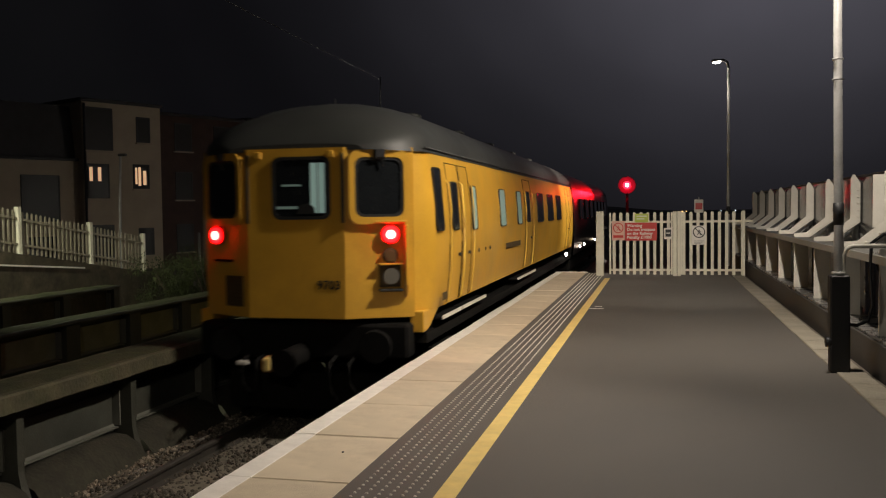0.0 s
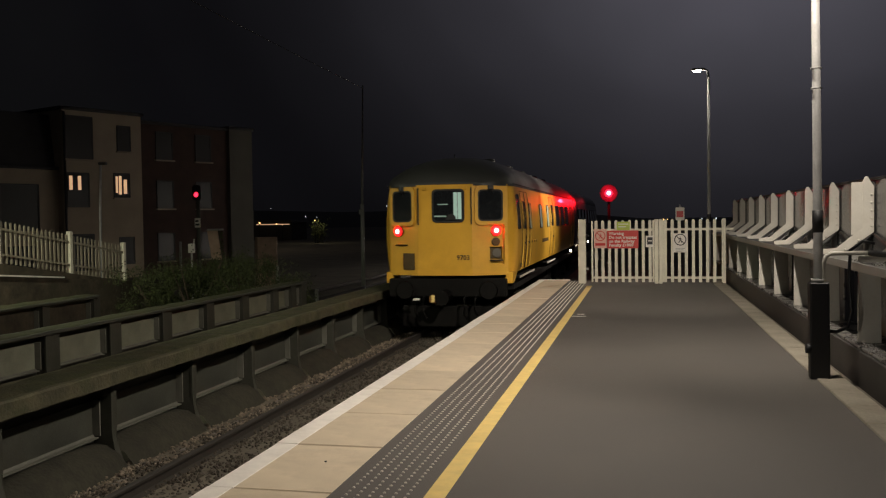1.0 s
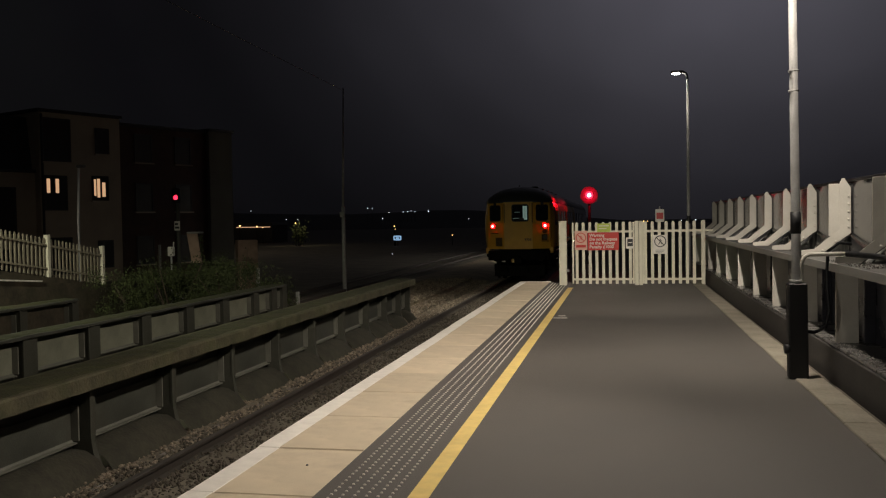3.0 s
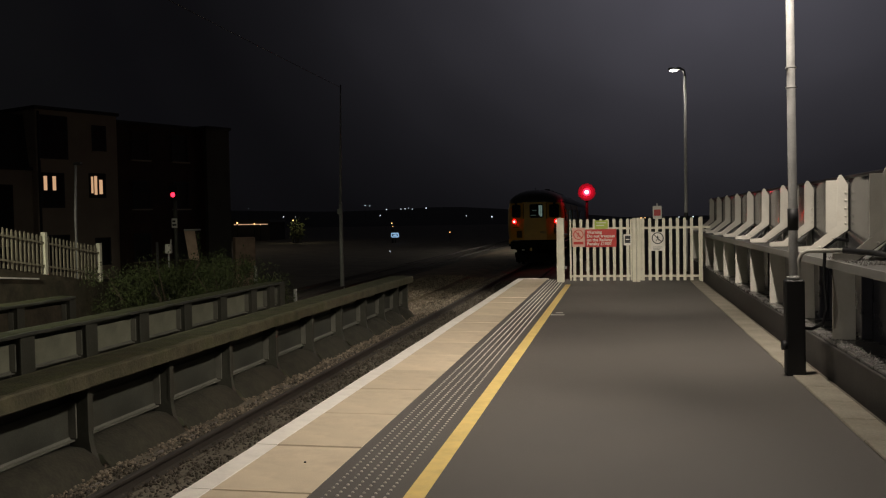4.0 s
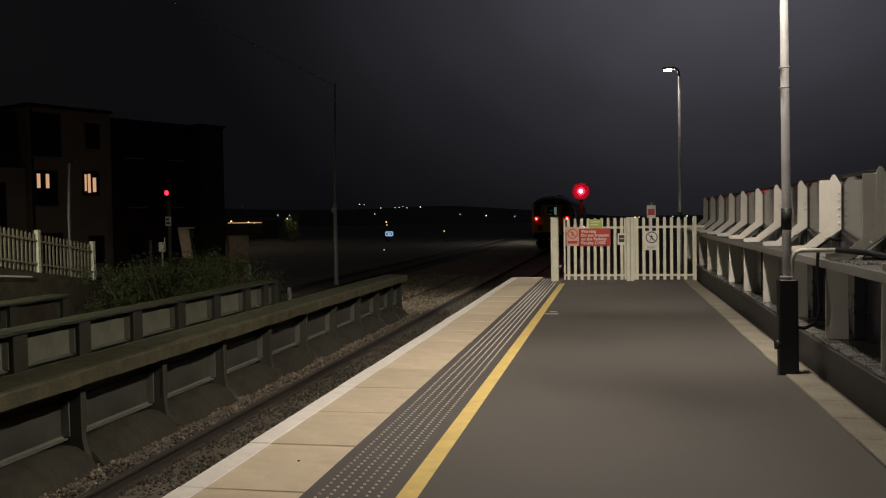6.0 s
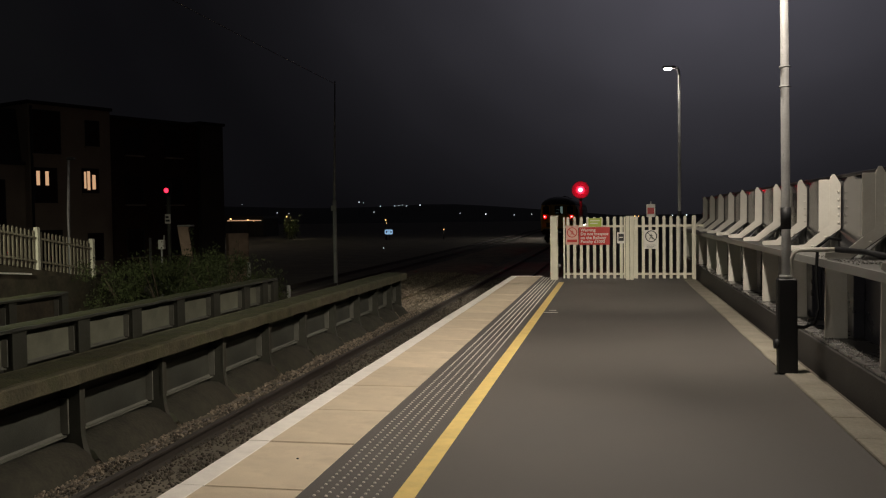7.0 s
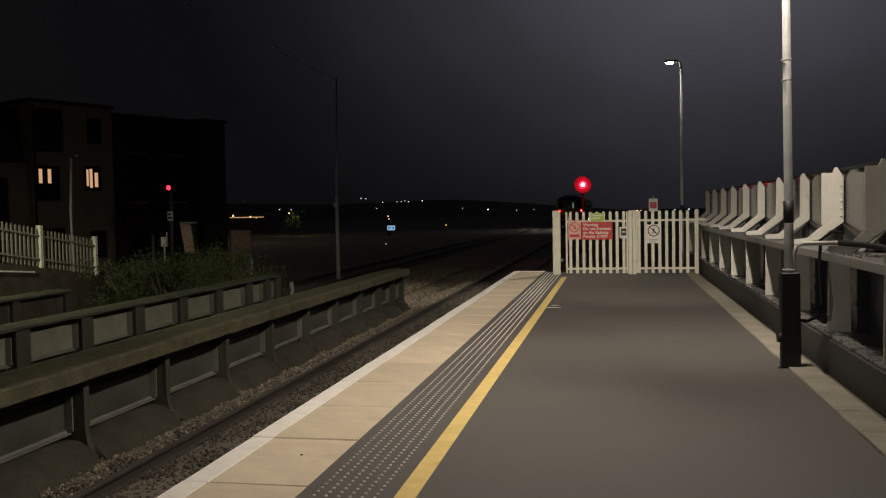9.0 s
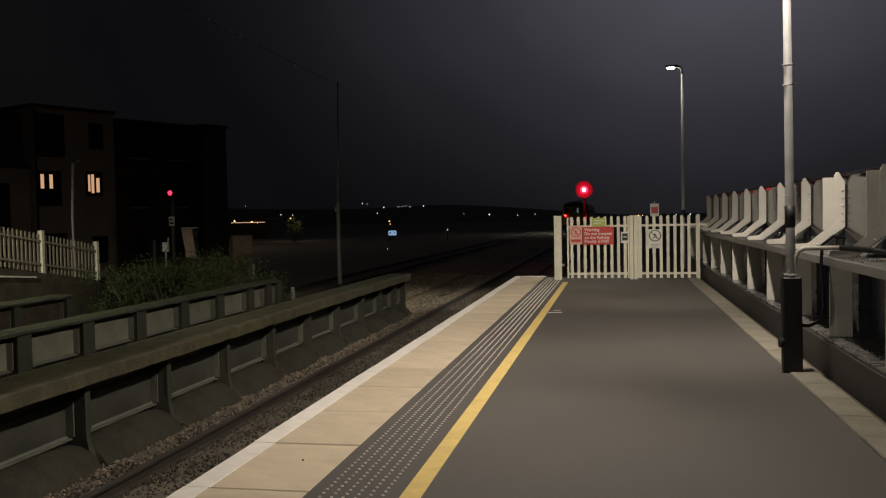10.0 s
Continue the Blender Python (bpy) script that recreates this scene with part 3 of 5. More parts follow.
# ---------------------------------------------------------------- parapet girder beside the platform
def build_parapet():
    root = thing("parapet_girder", (0, 0, 0), "riveted steel parapet girder with white brackets and dark panels", "parapet", kind="structure")
    y0, pitch, n = 10.61, 1.770, 9
    ends = (-12.0, 26.2)
    part("upper_web", box(2.515, 2.56, *ends, 1.04, 1.86), M_GLOSS, root, "dark glossy upper panels")
    part("lower_web", box(2.30, 2.34, *ends, 0.29, 1.0), M_DSTEEL, root, "dark lower panels")
    part("top_rail", box(2.50, 2.66, *ends, 1.86, 1.895, 0.006), M_BLACK, root, "dark top rail")
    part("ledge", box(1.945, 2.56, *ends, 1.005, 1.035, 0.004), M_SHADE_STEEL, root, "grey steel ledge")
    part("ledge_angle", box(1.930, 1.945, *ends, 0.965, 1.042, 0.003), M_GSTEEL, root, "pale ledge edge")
    part("bottom_flange", box(1.915, 2.30, *ends, 0.275, 0.30, 0.004), M_FLANGE, root, "grey bottom flange with damp patches")
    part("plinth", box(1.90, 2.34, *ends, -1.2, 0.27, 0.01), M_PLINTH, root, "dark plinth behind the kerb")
    pts = [(2.385, 1.85), (2.41, 1.90), (2.435, 1.90), (2.50, 1.79), (2.50, 1.29), (2.17, 1.046), (1.965, 1.046), (1.945, 1.062), (1.95, 1.105), (2.12, 1.112), (2.385, 1.335)]
    bracket = mesh_of("bracket", prism(pts, "y", -0.012, 0.012, bevel=0.003), M_WSTEEL)
    fl = bmesh.new()
    for (ax, az), (bx, bz) in (((2.50, 1.82), (2.50, 1.29)), ((2.50, 1.29), (2.17, 1.046))):
        d = Vector((bx - ax, 0, bz - az)).normalized()
        nn = Vector((d.z, 0, -d.x)) * -0.012
        prism([(ax, az), (bx, bz), (bx + nn.x, bz + nn.z), (ax + nn.x, az + nn.z)], "y", 0.014, 0.13, fl)
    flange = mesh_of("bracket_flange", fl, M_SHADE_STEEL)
    rivet = bmesh.new()
    bmesh.ops.create_icosphere(rivet, subdivisions=1, radius=0.015)
    rivet_me = mesh_of("rivet", rivet, M_WSTEEL)
    gus = mesh_of("gusset", prism([(1.95, 1.0), (2.14, 1.0), (2.15, 0.302), (1.945, 0.302)], "y", -0.012, 0.012, bevel=0.003), M_WSTEEL)
    lpost = mesh_of("web_post", box(2.20, 2.30, 0.0, 0.10, 0.302, 1.0, 0.006), M_DSTEEL)
    post = mesh_of("panel_post", prism([(2.512, 0.16), (2.485, 0.20), (2.478, 0.30), (2.485, 0.40), (2.512, 0.44)], "z", 1.04, 1.85), M_GSTEEL)
    web_foot = mesh_of("sloped_plate", prism([(2.55, 1.30), (2.56, 1.30), (2.30, 1.04), (2.28, 1.04)], "y", 0.10, 0.62), M_GSTEEL)
    for i in range(-6, n):
        y = y0 + i * pitch
        for me in (bracket, flange, gus, lpost, post, web_foot):
            o = new(me.name, me)
            o.parent = root
            o.location = (0, y, 0)
        if i >= -2:
            for rx, rz in [(2.475, 1.36 + 0.085 * k) for k in range(5)] + [(2.34, 1.20), (2.20, 1.10)]:
                o = new("rivet", rivet_me)
                o.parent = root
                o.location = (rx, y - 0.012, rz)
    # near the lamp post one bracket carries an extra stiffening plate
    for y in (y0, y0 - pitch):
        part("doubler_plate", box(2.27, 2.386, y - 0.006, y + 0.012, 1.26, 1.84, 0.003), M_WSTEEL, root)
    # grit left lying on the ledge and flange
    rng = random.Random(8)
    for x0, x1, ya, yb, z in ((2.0, 2.3, 8.0, 9.6, 1.037), (1.93, 2.08, 7.4, 9.4, 0.302)):
        bm = bmesh.new()
        for _ in range(260):
            r = bmesh.ops.create_icosphere(bm, subdivisions=1, radius=rng.uniform(0.003, 0.009))
            bmesh.ops.translate(bm, verts=r["verts"], vec=(rng.uniform(x0, x1), rng.uniform(ya, yb), z + 0.004))
        part("grit", bm, M_WET, root, "wet glinting grit", kind="stuff")
    return root


# ---------------------------------------------------------------- gate
def palisade(root, x0, count, pitch, z0, height, width=0.065):
    pale = mesh_of("pale", prism([(-width / 2, z0), (width / 2, z0), (width / 2, height - 0.02), (width / 4, height), (-width / 4, height), (-width / 2, height - 0.02)], "y", -0.012, 0.008), M_FENCE)
    for i in range(count):
        o = new("pale", pale)
        o.parent = root
        o.location = (x0 + i * pitch, 0, 0)


def build_gate():
    post = thing("gate_post", (-1.30, GATE_Y, 0), "thick cream white square gate post on the platform", "post")
    part("post", box(-0.085, 0.085, -0.085, 0.085, 0, 1.435, 0.012), M_FENCE, post)
    part("cap", prism([(-0.09, -0.09), (0.09, -0.09), (0.09, 0.09), (-0.09, 0.09)], "z", 1.435, 1.45), M_FENCE, post)
    part("latch", box(0.085, 0.14, -0.03, 0.01, 0.30, 0.36, 0.004), M_GSTEEL, post, "grey steel latch")
    part("hinge", box(0.085, 0.16, -0.02, 0.02, 1.06, 1.10, 0.004), M_BLACK, post, "dark hinge")
    for x0, first, n, step, ends in ((-1.06, 0.073, 9, 0.1475, (-0.016, 1.325)), (0.50, 0.024, 8, 0.1497, (-0.03, 1.241))):
        g = thing("palisade_gate", (x0, GATE_Y, 0), "cream white steel palisade gate leaf, closed", "gate", "gate leaves")
        palisade(g, first, n, step, 0.03, 1.415)
        for z in (0.13, 1.20):
            part("rail", box(-0.03, ends[1] + 0.02, 0.009, 0.045, z - 0.025, z + 0.025, 0.004), M_FENCE, g)
        for x in ends:
            part("stile", box(x - 0.02, x + 0.02, 0.0, 0.05, 0.03, 1.41, 0.004), M_FENCE, g)
    mid = thing("gate_post", (0.375, GATE_Y, 0), "cream white twin gate post between the leaves", "post")
    part("post", box(-0.085, 0.0, -0.05, 0.05, 0, 1.43, 0.01), M_FENCE, mid)
    part("post", box(0.006, 0.085, -0.05, 0.05, 0, 1.43, 0.01), M_FENCE, mid)
    end = thing("fence_post", (1.775, GATE_Y + 0.05, 0), "cream white fence post by the parapet", "post")
    part("post", box(-0.035, 0.035, -0.035, 0.035, 0, 1.43, 0.01), M_FENCE, end)
    part("rail_stub", box(-0.2, 0.20, -0.03, 0.0, 1.175, 1.225, 0.004), M_FENCE, end)


def sign(name, x, y, z, w, h, material, label, r=0.01):
    s = thing(name, (x, y, z), label, "sign")
    part("plate", prism(rounded(-w / 2, w / 2, -h / 2, h / 2, r), "y", -0.004, 0.004), material, s)
    return s


def stand_text(s, text, size, x, z, material, depth=-0.006):
    return writing("lettering", text, size, material, s, pose(x, depth, z, 90, 0, 0))


def circle_sign(s, cx, cz, r, ring_mat, ink):
    part("ring", ring([(cx + r * math.cos(a * math.pi / 12), cz + r * math.sin(a * math.pi / 12)) for a in range(24)],
                      [(cx + r * 0.84 * math.cos(a * math.pi / 12), cz + r * 0.84 * math.sin(a * math.pi / 12)) for a in range(24)], "y", -0.007, -0.003), ring_mat, s)
    # plain walking pictogram bars
    bm = bmesh.new()
    for (ax, az), (bx, bz), w in (((0.0, 0.35), (0.0, -0.05), 0.16), ((0.0, 0.0), (-0.28, -0.55), 0.11), ((0.0, 0.0), (0.26, -0.52), 0.11), ((0.0, 0.28), (0.3, 0.02), 0.08), ((0.0, 0.28), (-0.28, 0.05), 0.08), ((-0.02, 0.5), (0.02, 0.5), 0.2)):
        d = Vector((bx - ax, bz - az)).normalized()
        n = Vector((-d.y, d.x)) * w / 2
        prism([(cx + r * (ax + n.x), cz + r * (az + n.y)), (cx + r * (bx + n.x), cz + r * (bz + n.y)), (cx + r * (bx - n.x), cz + r * (bz - n.y)), (cx + r * (ax - n.x), cz + r * (az - n.y))], "y", -0.0065, -0.004, bm)
    part("pictogram", bm, ink, s)
    k = 0.707 * r
    part("slash", prism([(cx - k, cz + k - 0.012), (cx - k + 0.012, cz + k), (cx + k, cz - k + 0.012), (cx + k - 0.012, cz - k)], "y", -0.008, -0.0035), ring_mat, s)


def build_signs():
    y = GATE_Y - 0.02
    s = sign("warning_sign", -0.40, y, 0.986, 0.69, 0.40, M_SIGN_RED, "red warning sign with white lettering on the gate")
    for i, line in enumerate(("Warning", "Do not trespass", "on the Railway", "Penalty £1000")):
        stand_text(s, line, 0.094, -0.305, 0.105 - i * 0.087, M_SIGN_WHITE)
    s = sign("prohibition_sign", -0.895, y, 1.01, 0.28, 0.43, M_SIGN_PINK, "faded pink and white no entry pictogram sign on the gate")
    circle_sign(s, 0, 0.06, 0.115, M_SIGN_RED, M_SIGN_RED)
    part("bar", box(-0.11, 0.11, -0.007, -0.003, -0.16, -0.10), M_SIGN_RED, s)
    s = sign("lime_notice", -0.385, y, 1.29, 0.29, 0.19, M_SIGN_LIME, "small lime green notice on top of the gate")
    part("bar", box(-0.11, 0.11, -0.007, -0.003, 0.03, 0.05), M_SIGN_WHITE, s)
    part("bar", box(-0.11, 0.06, -0.007, -0.003, -0.03, -0.01), M_SIGN_WHITE, s)
    s = sign("small_notice", 0.18, y, 0.94, 0.16, 0.25, M_SIGN_WHITE, "small white notice with dark square on the gate")
    part("square", box(-0.05, 0.07, -0.007, -0.003, -0.07, 0.09), M_INK, s)
    part("bar", box(-0.03, 0.05, -0.009, -0.006, 0.0, 0.02), M_SIGN_WHITE, s)
    s = sign("no_access_sign", 0.843, y, 0.90, 0.31, 0.42, M_SIGN_WHITE, "white sign with black crossed walking pictogram on the gate")
    circle_sign(s, 0, 0.07, 0.13, M_INK, M_INK)
    for k in range(3):
        part("bar", box(-0.10, 0.10 - 0.03 * k, -0.007, -0.003, -0.13 - 0.03 * k, -0.12 - 0.03 * k), M_GSTEEL, s)
    s = thing("post_sign", (0.97, 23.5, 0), "small white and red sign on a thin post beyond the gate", "sign")
    part("post", tube([(0, 0.03, -1.25), (0, 0.03, 1.5)], 0.025), M_GALV, s)
    part("plate", prism(rounded(-0.11, 0.11, 1.38, 1.71, 0.02), "y", -0.004, 0.004), M_SIGN_WHITE, s)
    part("red_square", box(-0.085, 0.085, -0.008, -0.003, 1.46, 1.62), M_SIGN_RED, s, "red square symbol")
    part("finial", tube([(0.0, 0.03, 1.5), (0.0, 0.03, 1.78)], 0.02, 8), M_GALV, s)


# ---------------------------------------------------------------- lamp posts
def build_lamp_post(x, y, height, near):
    s = thing("lamp_post", (x, y, 0), "tall grey tubular platform lamp post with lit lantern", "lamp post", "platform lamp posts")
    if near:
        s.matrix_basis = pose(x, y, 0, 0, -0.55, 0)
    r0 = 0.044 if near else 0.046
    part("mast", tube([(0, 0, 0), (0, 0, 1.2), (0, 0, 1.24), (0, 0, height - 0.25)], [r0, r0, r0 * 0.92, r0 * 0.72], 16), M_GALV, s)
    top = height - 0.25
    part("bracket_arm", tube([(0, 0, top - 0.02), (-0.02, 0, top + 0.12), (-0.05, 0, top + 0.17), (-0.12, 0, top + 0.20)], 0.032, 10), M_GALV, s)
    head = prism([(-0.08, -0.04), (-0.14, -0.08), (-0.36, -0.075), (-0.42, -0.035), (-0.42, 0.035), (-0.36, 0.075), (-0.14, 0.08), (-0.08, 0.04)], "z", top + 0.175, top + 0.235, bevel=0.02)
    lan = part("lantern", head, M_GALV, s, "flat lantern head")
    part("lens", prism([(-0.20, -0.06), (-0.34, -0.055), (-0.385, 0.0), (-0.34, 0.055), (-0.20, 0.06)], "z", top + 0.145, top + 0.18), M_LED, lan, "glowing white lens")
    part("black_band", tube([(0, 0, 1.33), (0, 0, 1.53)], r0 * 1.06, 16), M_BLACK, s, "black band on the mast")
    for z in (2.62, 2.80):
        part("clamp", tube([(0, 0, z), (0, 0, z + 0.014)], r0 * 1.12, 14), M_GALV, s)
    if near:
        part("base_sleeve", box(-0.084, 0.084, -0.066, 0.066, 0.0, 0.88, 0.012), M_BLACK, s, "black square sleeve round the base")
        part("sleeve_lid", tube([(0, 0, 0.88), (0, 0, 0.91)], 0.062, 18), M_GSTEEL, s)
        part("knob", disc((-0.095, -0.03, 0.28), (1, 0, 0), 0.045, 0.05, 12), M_BLACK, s)
        part("conduit", tube([(0.04, -0.03, 0.88), (0.04, -0.03, 1.06), (0.06, -0.03, 1.115), (0.11, -0.03, 1.14), (0.42, -0.05, 1.14)], 0.020, 8), M_WSTEEL, s, "pale bent conduit")
        part("cable", tube([(0.42, -0.05, 1.14), (0.60, -0.35, 1.125), (0.72, -1.2, 1.09), (0.74, -3.5, 1.065)], 0.026, 7), M_BLACK, s, "black cable lying along the ledge")
        part("cable", tube([(0.50, 0.10, 1.22), (0.40, 0.12, 1.24), (0.30, 0.12, 1.16), (0.28, 0.12, 0.9), (0.30, 0.1, 0.60), (0.26, 0.08, 0.46), (0.16, 0.05, 0.42), (0.08, 0.03, 0.43)], 0.016, 7), M_BLACK, s, "black hanging cable")
    return s


# ---------------------------------------------------------------- the yellow driving coach
COACH_LEN = 17.9


def coach_section(y, roof_top, cant_z, half, bottom):
    """Half outline of the body from the sill up to the cantrail, then over the roof."""
    side = [(half * 0.955, bottom), (half * 0.985, bottom + 0.35), (half, bottom + 0.75), (half * 0.995, bottom + 1.15), (half * 0.965, cant_z - 0.25), (half * 0.935, cant_z)]
    roof = []
    for k in range(1, 8):
        a = math.pi / 2 * k / 7
        roof.append((half * 0.935 * math.cos(a) ** 0.93, cant_z + (roof_top - cant_z) * math.sin(a) ** 1.0))
    return side, roof


def loft(sections, closed=False):
    bm = bmesh.new()
    rows = [[bm.verts.new(p) for p in s] for s in sections]
    for a, b in zip(rows, rows[1:]):
        for i in range(len(a) - 1):
            f = bm.faces.new((a[i], a[i + 1], b[i + 1], b[i]))
            f.smooth = True
    return finish(bm)


SIDE = ((1.30, 1.347), (1.65, 1.389), (2.05, 1.410), (2.45, 1.403), (2.85, 1.361), (3.10, 1.318))


def side_x(z):
    """Half width of the coach side at height z."""
    for (z0, x0), (z1, x1) in zip(SIDE, SIDE[1:]):
        if z <= z1:
            return x0 + (x1 - x0) * max(0.0, (z - z0) / (z1 - z0))
    return SIDE[-1][1]


def window_on_side(root, y0, y1, z0, z1, x, name, pane_mat, label=""):
    """A window set in the side, leaning in with the curve of the body."""
    r = min(0.06, (y1 - y0) * 0.3)
    h = z1 - z0
    lean = math.degrees(math.atan2(side_x(z0) - side_x(z1), h))
    fr = part(name, ring(rounded(y0 - 0.014, y1 + 0.014, -0.014, h + 0.014, r + 0.01), rounded(y0, y1, 0, h, r), "x", -0.02, 0.012), M_RUBBER, root, label)
    fr.matrix_basis = pose(side_x(z0) + 0.012, 0, z0, 0, -lean, 0)
    part("pane", prism(rounded(y0, y1, 0, h, r), "x", -0.012, 0.005), pane_mat, fr)


def build_coach():
    root = thing("driving_coach", (TRACK_X, 9.04, RAIL_Z), "bright yellow inspection coach with grey roof and red tail lamps", "train coach")
    CANT, BOT, HALF = 3.10, 1.30, 1.41
    # body shell from behind the tapered cab to the far end
    stations = [(0.55, 3.60), (1.2, 3.70), (2.2, 3.76), (COACH_LEN - 0.6, 3.76), (COACH_LEN, 3.70)]
    sides, roofs = [], []
    for y, top in stations:
        s, r = coach_section(y, top, CANT, HALF, BOT)
        sides.append((y, s))
        roofs.append((y, [s[-1]] + r))
    for sg, nm in ((1, "side_wall"), (-1, "side_wall")):
        corner = [[(sg * x * k, y, z) for x, z in sides[0][1]] for y, k in ((0.335, 0.878), (0.45, 0.945), (0.60, 0.99))]
        part(nm, loft(corner + [[(sg * x, max(y, 0.8), z) for x, z in s] for y, s in sides]), M_TRAIN, root)
    # roof with its domed end coming down over the cab
    full = []
    for y, top, half_k, cz in ((0.02, 3.16, 0.58, 3.11), (0.07, 3.25, 0.70, 3.11), (0.17, 3.36, 0.82, 3.10), (0.32, 3.47, 0.92, 3.10), (0.55, 3.58, 1.0, 3.10), (0.85, 3.67, 1.0, 3.10), (1.2, 3.725, 1.0, 3.10), (1.7, 3.755, 1.0, 3.10), (2.6, 3.76, 1.0, 3.10), (COACH_LEN - 0.6, 3.76, 1.0, 3.10), (COACH_LEN, 3.70, 1.0, 3.10)):
        s, r = coach_section(y, top, cz, HALF * half_k, BOT)
        half_row = [(s[-1][0] + 0.012, cz - 0.03)] + [s[-1]] + r
        full.append([(x, y, z) for x, z in half_row] + [(-x, y, z) for x, z in half_row[-2::-1]])
    roof = part("roof", loft(full), M_ROOF, root, "grey domed roof")
    part("roof_end", prism([(p[0], p[2]) for p in full[0]], "y", 0.015, 0.03), M_ROOF, root)
    for sg in (1, -1):
        part("gutter", tube([(sg * 1.328, 0.5, CANT + 0.02), (sg * 1.328, COACH_LEN, CANT + 0.02)], 0.010, 6), M_ROOF, root)
    for y in (3.5, 6.5, 9.5, 12.5, 15.5):
        part("roof_vent", tube([(0.35, y, 3.68), (0.35, y, 3.80), (0.35, y, 3.83)], [0.16, 0.16, 0.10], 12), M_ROOF, roof)
    part("aerial", tube([(-0.1, 1.6, 3.72), (-0.1, 1.6, 3.83)], 0.012, 6), M_BLACK, roof)
    # cab end: a flat middle and two raked corner panels
    zb, zt = 1.265, 3.11
    mid = bmesh.new()
    box(-0.56, 0.56, 0.0, 0.06, zb, zt, 0.0, mid)
    part("cab_front", mid, M_TRAIN, root, "flat yellow middle panel")
    for sg in (1, -1):
        plan = [(sg * 0.56, 0.0), (sg * 1.24, 0.34), (sg * 1.18, 0.40), (sg * 0.56, 0.08)]
        part("corner_panel", prism(plan, "z", zb - 0.0, zt), M_TRAIN, root)
        part("corner_skirt", prism([(0.34, 1.09), (0.48, 1.09), (0.62, 1.13), (1.10, 1.32), (0.34, 1.32)], "x", sg * 1.18, sg * 1.336, bevel=0.01), M_TRAIN, root)
        # raised surround and window of the raked panel
        ang = math.degrees(math.atan2(0.34, 0.68)) * sg
        h = thing("cab_window", (0, 0, 0), "", "")
        h.parent = root
        h.matrix_basis = pose(sg * 0.90, 0.165, 0, 0, 0, ang)
        fr = ring(rounded(-0.33, 0.33, 2.28, 3.08, 0.12), rounded(-0.265, 0.265, 2.36, 3.0, 0.09), "y", -0.055, 0.02)
        part("surround", fr, M_TRAIN, h)
        part("seal", ring(rounded(-0.267, 0.267, 2.358, 3.002, 0.09), rounded(-0.235, 0.235, 2.39, 2.97, 0.08), "y", -0.045, 0.02), M_RUBBER, h)
        part("pane", prism(rounded(-0.237, 0.237, 2.388, 2.972, 0.08), "y", -0.03, -0.015), M_GLASS, h)
        part("wiper", tube([(0.0, -0.06, 3.08), (0.02, -0.07, 3.0), (0.035, -0.065, 2.90)], 0.011, 5), M_BLACK, h)
        part("wiper_motor", box(-0.06, 0.06, -0.10, -0.03, 2.98, 3.10, 0.02), M_BLACK, h)
        part("end_fairing", box(-0.012, 0.012, -0.02, 0.03, 2.3, 3.05), M_RUBBER, root).matrix_basis = pose(sg * 0.55, -0.01, 0)
        # lamps on the raked panel
        lh = thing("lamp_cluster", (0, 0, 0), "", "")
        lh.parent = root
        lh.matrix_basis = pose(sg * 1.0, 0.215, 0, 0, 0, ang)
        part("tail_rim", disc((0, -0.03, 2.17), (0, 1, 0), 0.105, 0.05, 24), M_SIGN_RED, lh)
        part("tail_lens", disc((0, -0.06, 2.17), (0, 1, 0), 0.088, 0.03, 24), M_TAIL, lh, "glowing red tail lens")
        part("tail_core", disc((0, -0.078, 2.17), (0, 1, 0), 0.048, 0.01, 20), M_TAIL_CORE, lh)
        if sg > 0:
            part("marker_rim", disc((0, -0.02, 1.94), (0, 1, 0), 0.085, 0.05, 20), M_GRILLE, lh)
            part("marker_lens", disc((0, -0.05, 1.94), (0, 1, 0), 0.064, 0.02, 20), M_MARKER, lh, "dull amber marker lens")
            hb = part("headlamp_box", box(-0.12, 0.12, -0.02, 0.0, 1.60, 1.84, 0.006), M_GRILLE, lh, "dark recess behind the headlamp")
            part("lip", box(-0.13, 0.13, -0.09, 0.0, 1.84, 1.862, 0.005), M_TRAIN, hb)
            part("lip", box(0.112, 0.132, -0.09, 0.0, 1.58, 1.84, 0.005), M_TRAIN, hb)
            part("headlamp", disc((0, -0.05, 1.72), (0, 1, 0), 0.088, 0.06, 20), M_HEADLAMP, lh, "clear unlit headlamp")
            part("headlamp_visor", box(-0.13, 0.13, -0.10, 0.0, 1.555, 1.58, 0.008), M_BLACK, lh)
            part("housing_side", prism([(-0.02, 2.30), (-0.12, 2.26), (-0.12, 1.62), (-0.05, 1.50), (0.02, 1.48), (0.02, 2.30)], "x", 0.155, 0.178), M_TRAIN, lh, "raised yellow lip beside the lamps")
            part("housing_head", box(-0.17, 0.178, -0.075, 0.0, 2.295, 2.32, 0.006), M_TRAIN, lh)
        else:
            part("lamp_bracket", box(-0.10, 0.22, -0.03, 0.0, 1.875, 1.90, 0.004), M_UNDER, lh)
            part("grille", box(0.10, 0.40, -0.02, 0.0, 1.38, 1.72, 0.004), M_GRILLE, lh, "dark ventilation grille")
            for k in range(7):
                part("slat", box(0.11, 0.39, -0.03, -0.012, 1.40 + k * 0.045, 1.415 + k * 0.045), M_GRILLE, lh)
    # middle window: deep opening with a pale blind inside
    w = thing("end_window", (0.075, 0, 0), "", "")
    w.parent = root
    part("seal", ring(rounded(-0.335, 0.335, 2.34, 3.02, 0.09), rounded(-0.30, 0.30, 2.375, 2.985, 0.08), "y", -0.02, 0.05), M_RUBBER, w)
